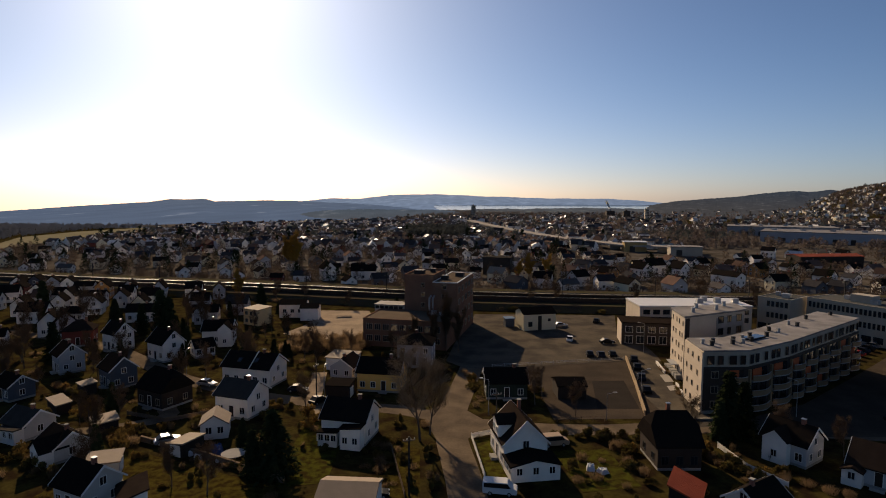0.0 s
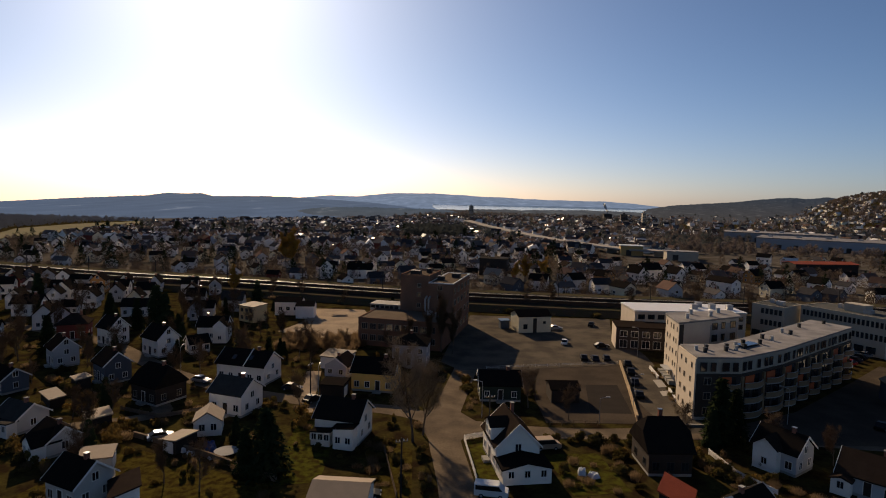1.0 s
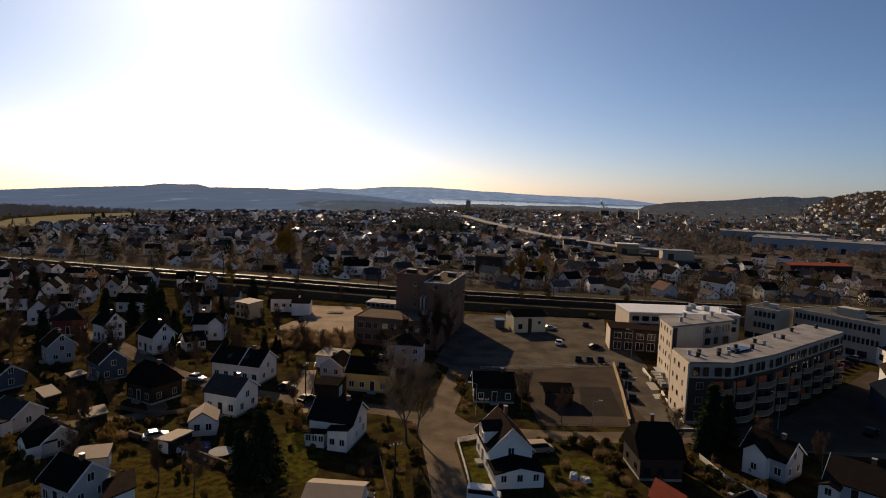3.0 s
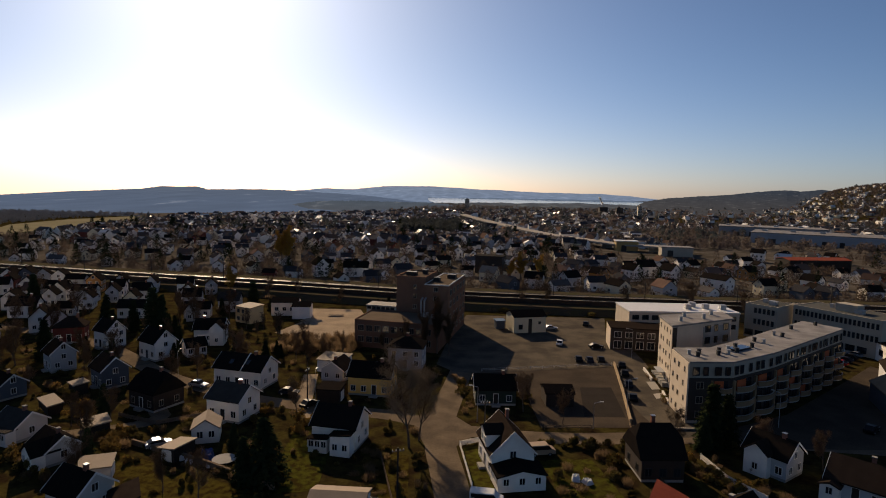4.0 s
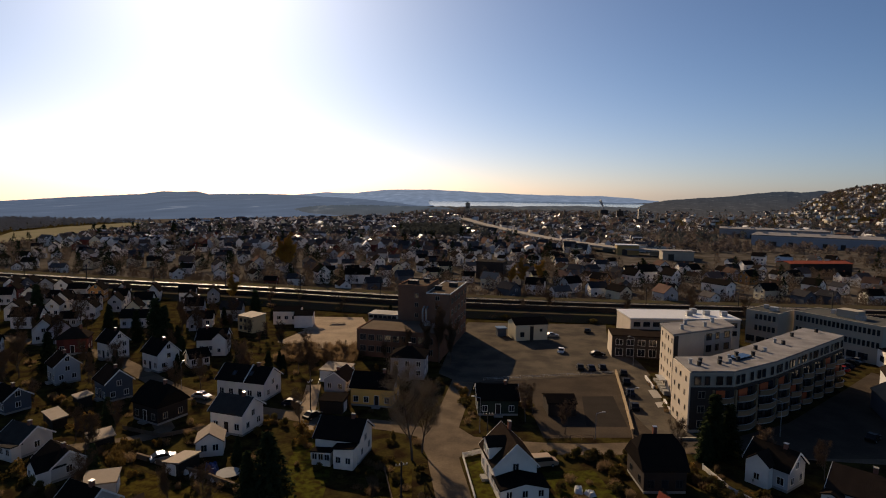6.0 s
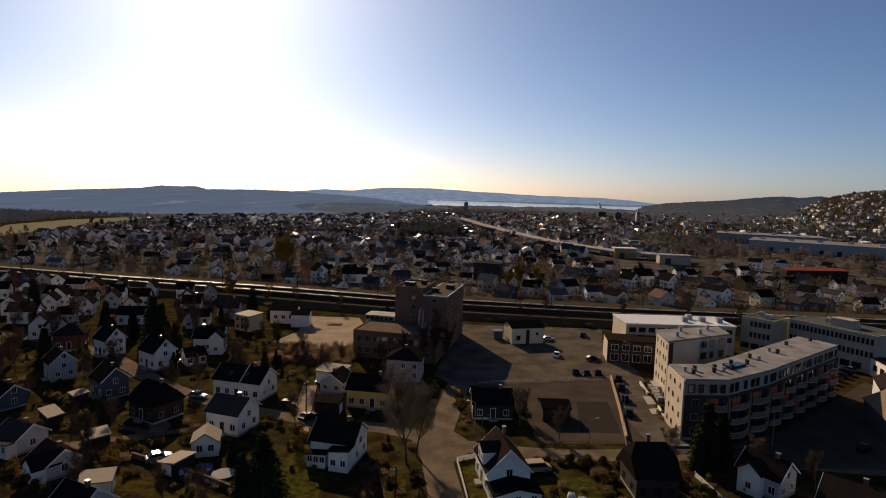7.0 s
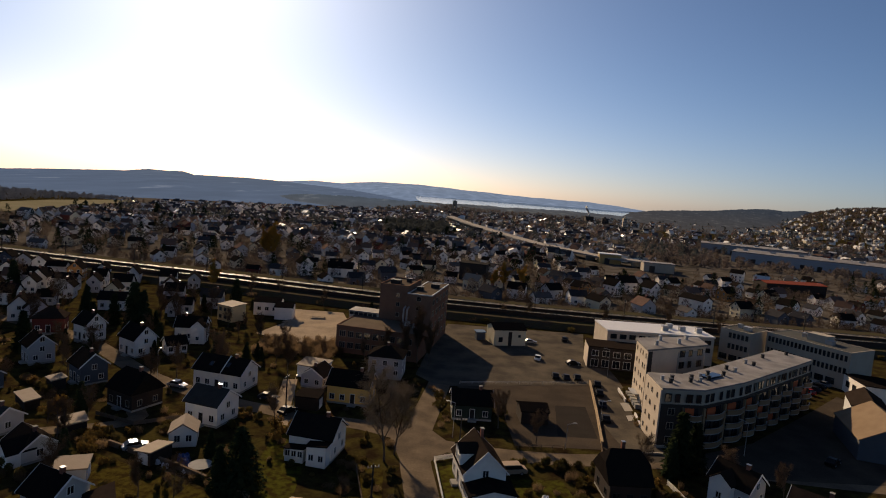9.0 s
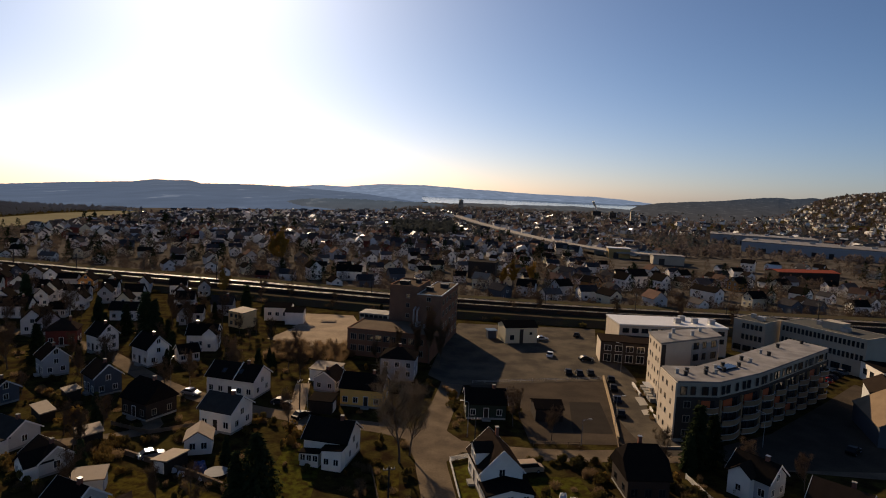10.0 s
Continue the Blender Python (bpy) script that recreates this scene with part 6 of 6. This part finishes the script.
for i in range(15):
    x = -280 + i * 36
    rail_mast(x, table(TRACK, x) - 4.2, -10)


# garden things
def trampoline(x, y):
    t = thing("trampoline", pose(x, y, 0), "round pale garden trampoline on steel legs", "trampoline")
    bm = bmesh.new()
    rod(bm, (0, 0, 0.78), (0, 0, 0.86), 1.9, 1.9, 28)
    part("mat", bm, CONCRETE, t)
    for i in range(6):
        a = i * math.pi / 3
        bm = bmesh.new()
        rod(bm, (1.75 * math.cos(a), 1.75 * math.sin(a), 0), (1.75 * math.cos(a), 1.75 * math.sin(a), 0.8), 0.04, 0.04, 6)
        part("leg", bm, METAL, t)


trampoline(-34.7, 91.8)
TARP = material("blue_tarpaulin", (0.02, 0.05, 0.16), 0.45, 0.2, 1.2, bump=0.4)
WRAP = material("white_plastic_sheeting", (0.55, 0.55, 0.55), 0.5, 0.1, 1.5, bump=0.5, spec=0.5)


def heap(x, y, w, d, h, mat, name, label, category, seed):
    """A covered pile with an uneven top."""
    rng = random.Random(seed)
    bm = bmesh.new()
    n = 7
    g = [[bm.verts.new((w * (i / n - 0.5), d * (j / n - 0.5), 0 if i in (0, n) or j in (0, n) else h * rng.uniform(0.55, 1.0))) for j in range(n + 1)] for i in range(n + 1)]
    for i in range(n):
        for j in range(n):
            bm.faces.new((g[i][j], g[i + 1][j], g[i + 1][j + 1], g[i][j + 1]))
    ob = part(name, bm, mat, None, m=pose(x, y, 0.0, 0, 0, seed * 37))
    return tagged(ob, label, category, "things left in gardens")


for i, (x, y, w, d, h, mat, nm, lab, cat) in enumerate((
        (-38.2, 93.6, 3.2, 2.2, 1.3, TARP, "tarpaulin", "blue tarpaulin over a garden pile", "tarpaulin"),
        (-42.2, 93.0, 1.5, 1.2, 0.8, WRAP, "covered_pile", "white plastic over stacked garden things", "pile"),
        (-40.4, 91.6, 1.2, 1.0, 0.7, WRAP, "covered_pile", "white plastic over stacked garden things", "pile"),
        (-36.6, 90.6, 1.0, 1.0, 0.6, WRAP, "covered_pile", "white plastic over stacked garden things", "pile"),
        (21.8, 89.4, 1.8, 1.3, 1.0, WRAP, "covered_pile", "white plastic over stacked garden things", "pile"),
        (23.4, 88.4, 1.6, 1.4, 0.8, WRAP, "covered_pile", "white plastic over stacked garden things", "pile"),
        (-44.5, 196, 7, 4, 0.7, GRAVEL, "sand_heap", "heap of sand on the building plot", "heap"),
        (-38.0, 205, 6, 4, 0.5, GRAVEL, "sand_heap", "heap of sand on the building plot", "heap"))):
    heap(x, y, w, d, h, mat, nm, lab, cat, i + 3)

# ---- the town beyond ----
def template(wall, roof, L, W, he, hr):
    h = thing("house", pose(0, 0, 0), {"white": "white timber house with dark roof", "grey": "grey timber house with dark roof", "red": "red timber house with dark roof", "cream": "cream timber house with dark roof", "blue": "blue-grey timber house with dark roof"}[wall], "house", "detached houses of the town")
    part("wall", wall_mesh(L, W, he, hr, "gable"), WALL[wall], h)
    part("roof", roof_mesh(L, W, he, hr, "gable"), ROOF[roof], h)
    window(h, -1.8, -(W / 2 - 0.4), 1.8, 0, 1.4, 1.3)
    window(h, L / 2 - 0.4, -1.4, 1.8, 90, 1.1, 1.3)
    window(h, L / 2 - 0.4, 0.6, 4.4, 90, 1.2, 1.2)
    bm = bmesh.new()
    box(bm, 0.6, 1.3, -0.3, 0.3, hr - 0.5, hr + 0.9)
    part("chimney", bm, BRICK, h)
    return h


MIX = [template("white", "black", 10, 8.4, 5.0, 8.2), template("white", "greyed", 11, 8.0, 4.6, 7.4), template("grey", "clay", 9.5, 8.4, 5.4, 8.8),
       template("white", "slate", 10, 8, 4.8, 7.6), template("cream", "black", 11, 8, 4.6, 7.4), template("red", "black", 10, 8, 4.6, 7.4), template("blue", "slate", 10, 8.2, 5.0, 8.0), template("cream", "brown", 10, 8.0, 4.8, 7.6)]
rng = random.Random(9)


def clear_of(x, y):
    """Whether a house may stand there: off the railway, the main road, the halls and the field."""
    if y < table(TRACK, x) + 16:
        return False
    if abs(x - table(((330, 300), (420, 215), (478, 139), (560, 100), (690, 72), (840, 45), (1000, 25)), y)) < 24 and 330 < y < 1010:
        return False
    if 190 < x < 470 and 440 < y < 760 or abs(x - 226) < 30 and abs(y - 366) < 18:
        return False
    if x < -0.5 * y and y > town_edge(x / y):
        return False
    if 110 < x < 190 and 370 < y < 500:
        return False
    return abs(x) < 0.92 * y


spots = []
first = True
y = 262.0
while y < 470:
    x = -0.86 * y
    while x < 0.86 * y:
        px, py = x + rng.uniform(-6, 6), y + rng.uniform(-5, 5)
        if clear_of(px, py) and rng.random() < 0.84 and all((px - a) ** 2 + (py - b) ** 2 > 120 for a, b in spots) and not any((px - o.location.x) ** 2 + (py - o.location.y) ** 2 < 200 for o in scene.collection.objects if o.parent is None and o.name.startswith(("house", "industrial")) and o.location.y > 200):
            spots.append((px, py))
        x += 16
    y += 15
used = set()
for px, py in spots:
    k = rng.choice((0, 0, 0, 0, 0, 1, 1, 1, 3, 3, 3, 2, 4, 5, 6, 7))
    ang = rng.choice((-78, -70, -60, -50, 5, 18)) + rng.uniform(-10, 10)
    m = pose(px, py, 0, 0, 0, ang) @ Matrix.Scale(rng.uniform(0.8, 0.95), 4)
    if k in used:
        copy_thing(MIX[k], m)
    else:
        MIX[k].matrix_basis = m
        used.add(k)


def far_town():
    """Houses too far to tell apart singly."""
    rng = random.Random(19)
    verts, faces, mats = [], [], []

    def add(x, y, lit=False):
        a = -1.55 + rng.uniform(-0.2, 0.2) if lit else rng.choice((-1.45, -1.3, -1.15, -1.0, -0.3, 0.1)) + rng.uniform(-0.2, 0.2)
        L, W, he, hr = rng.uniform(3.6, 6.2), rng.uniform(3.0, 4.1), rng.uniform(3.4, 5.4), rng.uniform(6.2, 8.6)
        if lit:
            L, W, he, hr = L * 0.8, W * 0.75, he, hr * 0.85
        flat = not lit and rng.random() < 0.07
        if flat:                          # low sheet-roofed boxes, added to glint like the town's flat roofs and cars
            L, W, he, hr = rng.uniform(1.6, 3.2), rng.uniform(1.1, 1.8), 2.3, 2.5
        c, n = math.cos(a), math.sin(a)
        z = land(x, y)
        k = len(verts)
        for u, v, w in ((-L, -W, -1), (L, -W, -1), (L, W, -1), (-L, W, -1), (-L, -W, he), (L, -W, he), (L, W, he), (-L, W, he), (-L, 0, hr), (L, 0, hr)):
            verts.append((x + u * c - v * n, y + u * n + v * c, z + w))
        wall = rng.choice((0, 0, 0, 0, 1, 2)) if lit else rng.choice((0, 0, 0, 0, 0, 0, 0, 0, 1, 2, 4, 3))
        roof = 9 if flat else rng.choice((6, 6, 6, 6, 6, 6, 7, 7, 7, 7, 8, 8, 8, 9))
        for f, mt in (((0, 1, 5, 4), wall), ((2, 3, 7, 6), wall), ((1, 2, 6, 9, 5), wall), ((3, 0, 4, 8, 7), wall), ((4, 5, 9, 8), roof), ((6, 7, 8, 9), roof)):
            faces.append(tuple(k + i for i in f))
            mats.append(mt)

    for _ in range(8200):
        y = 470 + 1400 * rng.random() ** 1.35
        s = rng.uniform(-0.82, 0.84)
        x = s * y
        if not clear_of(x, y) or y > town_edge(s):
            continue
        if 0.12 < s < 0.36 and y > 900 and rng.random() < 0.7:
            continue
        if s > 0.34 and y > 820 and rng.random() < 0.85:
            continue
        add(x, y)
    for _ in range(430):
        y = rng.uniform(1000, 2050)
        x = (0.88 - 0.37 * rng.random() ** 1.25) * y
        add(x, y, True)
    me = bpy.data.meshes.new("distant_houses")
    me.from_pydata(verts, [], faces)
    for m in (WALL["white"], WALL["cream"], WALL["grey"], WALL["red"], WALL["blue"], WALL["yellow"], ROOF["slate"], ROOF["greyed"], ROOF["clay"], ROOF["pale"]):
        me.materials.append(m)
    me.polygons.foreach_set("material_index", mats)
    tagged(new("distant_houses", me), "distant white and coloured houses of the town", "houses", kind="stuff")


far_town()


FIELD_WOODS_GAP = [(-330, 430), (-405, 500), (-452, 600), (-458, 705), (-430, 812), (-375, 808), (-350, 690)]


def woods_gap(x, y):
    """Woods leave the lake and the valley open."""
    s = x / y
    if -0.02 < s < 0.36 and y > 1860:
        return False
    if s < -0.02 and y > town_edge(s) + 20 + 350 * smooth(-0.15, -0.02, s):
        return False
    if s > 0.4 and 950 < y < 1800 and noise.noise(Vector((x * 0.006, y * 0.006, 3.0))) < -0.25:
        return False
    if 190 < x < 470 and 380 < y < 760:
        u = (x - 300) * 0.85 - (y - 590) * 0.53
        v = (x - 300) * 0.53 + (y - 590) * 0.85
        return not (-15 < u < 165 and -25 < v < 190) and y > 400
    return clear_of(x, y)


def far_woods(name, label, count, y0, y1, s0, s1, mat, seed, tall, keep=None, power=1.4):
    """Tree crowns far off: ragged clumps of small leaf faces."""
    rng = random.Random(seed)
    pts, fcs = [], []
    for _ in range(count):
        y = y0 + (y1 - y0) * rng.random() ** power
        x = rng.uniform(s0, s1) * y
        if keep and not keep(x, y):
            continue
        z = land(x, y)
        h = rng.uniform(*tall)
        if x / y < 0.37 and y > (1250 if x / y > -0.1 else 720):
            h = rng.uniform(3, 6)
        r = h * rng.uniform(0.28, 0.42)
        near = y < 500
        n = 260 if near else 100 if y < 900 else 44
        q = r * (0.125 if near else 0.21 if y < 900 else 0.32)
        for _ in range(n):
            f = rng.random()
            a = rng.uniform(0, 2 * math.pi)
            rr = r * (1 - f) ** 0.8 * rng.uniform(0.3, 1.0) if tall[1] > 13.9 else r * math.sqrt(max(0.05, 1 - (2 * f - 0.9) ** 2)) * rng.uniform(0.3, 1.0)
            p = Vector((x + rr * math.cos(a), y + rr * math.sin(a), z + h * (0.12 + 0.86 * f)))
            k = len(pts)
            for w in (0.4 * q, 0.4 * q, 1.6 * q) if near else (q, q, q):
                pts.append((p.x + rng.gauss(0, w), p.y + rng.gauss(0, w), p.z + rng.gauss(0, w)))
            fcs.append((k, k + 1, k + 2))
    me = bpy.data.meshes.new(name)
    me.from_pydata(pts, [], fcs)
    me.materials.append(mat)
    tagged(new(name, me), label, "trees", kind="stuff")


def town_gap(x, y):
    return clear_of(x, y) and all((x - a) ** 2 + (y - b) ** 2 > 40 for a, b in spots if abs(y - b) < 8)


far_woods("distant_bare_trees", "leafless brown trees between distant houses", 2100, 262, 560, -0.86, 0.86, NEARWOOD, 51, (4, 8), town_gap, 1.0)
far_woods("distant_spruces", "dark spruces between distant houses", 300, 262, 620, -0.86, 0.86, NEEDLE, 52, (7, 14), town_gap, 1.0)
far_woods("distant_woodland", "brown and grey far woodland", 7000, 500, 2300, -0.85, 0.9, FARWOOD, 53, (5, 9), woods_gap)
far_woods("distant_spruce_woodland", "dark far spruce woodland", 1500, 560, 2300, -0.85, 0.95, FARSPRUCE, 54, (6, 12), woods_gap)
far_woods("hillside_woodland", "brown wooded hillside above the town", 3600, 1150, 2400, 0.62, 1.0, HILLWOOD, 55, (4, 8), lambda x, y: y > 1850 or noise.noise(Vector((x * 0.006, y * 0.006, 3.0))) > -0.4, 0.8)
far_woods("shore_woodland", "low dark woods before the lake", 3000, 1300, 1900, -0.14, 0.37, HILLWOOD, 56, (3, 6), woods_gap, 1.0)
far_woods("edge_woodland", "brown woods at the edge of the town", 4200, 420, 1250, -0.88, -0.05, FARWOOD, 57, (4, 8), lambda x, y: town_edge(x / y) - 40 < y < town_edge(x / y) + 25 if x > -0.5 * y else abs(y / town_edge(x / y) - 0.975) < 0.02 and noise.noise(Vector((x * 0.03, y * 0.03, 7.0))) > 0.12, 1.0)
far_woods("valley_woodland", "blue-grey hazed woods beyond the dry field", 4200, 560, 1000, -0.9, -0.3, VALLEYWOOD, 58, (3, 6), lambda x, y: y > town_edge(x / y) + 130 and not inside(x, y, FIELD_WOODS_GAP), 1.0)
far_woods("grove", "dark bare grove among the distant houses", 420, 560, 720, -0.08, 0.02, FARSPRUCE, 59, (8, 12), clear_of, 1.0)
far_woods("lineside_brush", "brown leafless brush along the railway", 5200, 242, 350, -0.9, 0.9, NEARWOOD, 60, (1.5, 4.5), lambda x, y: 13 < y - table(TRACK, x) < 27, 1.0)
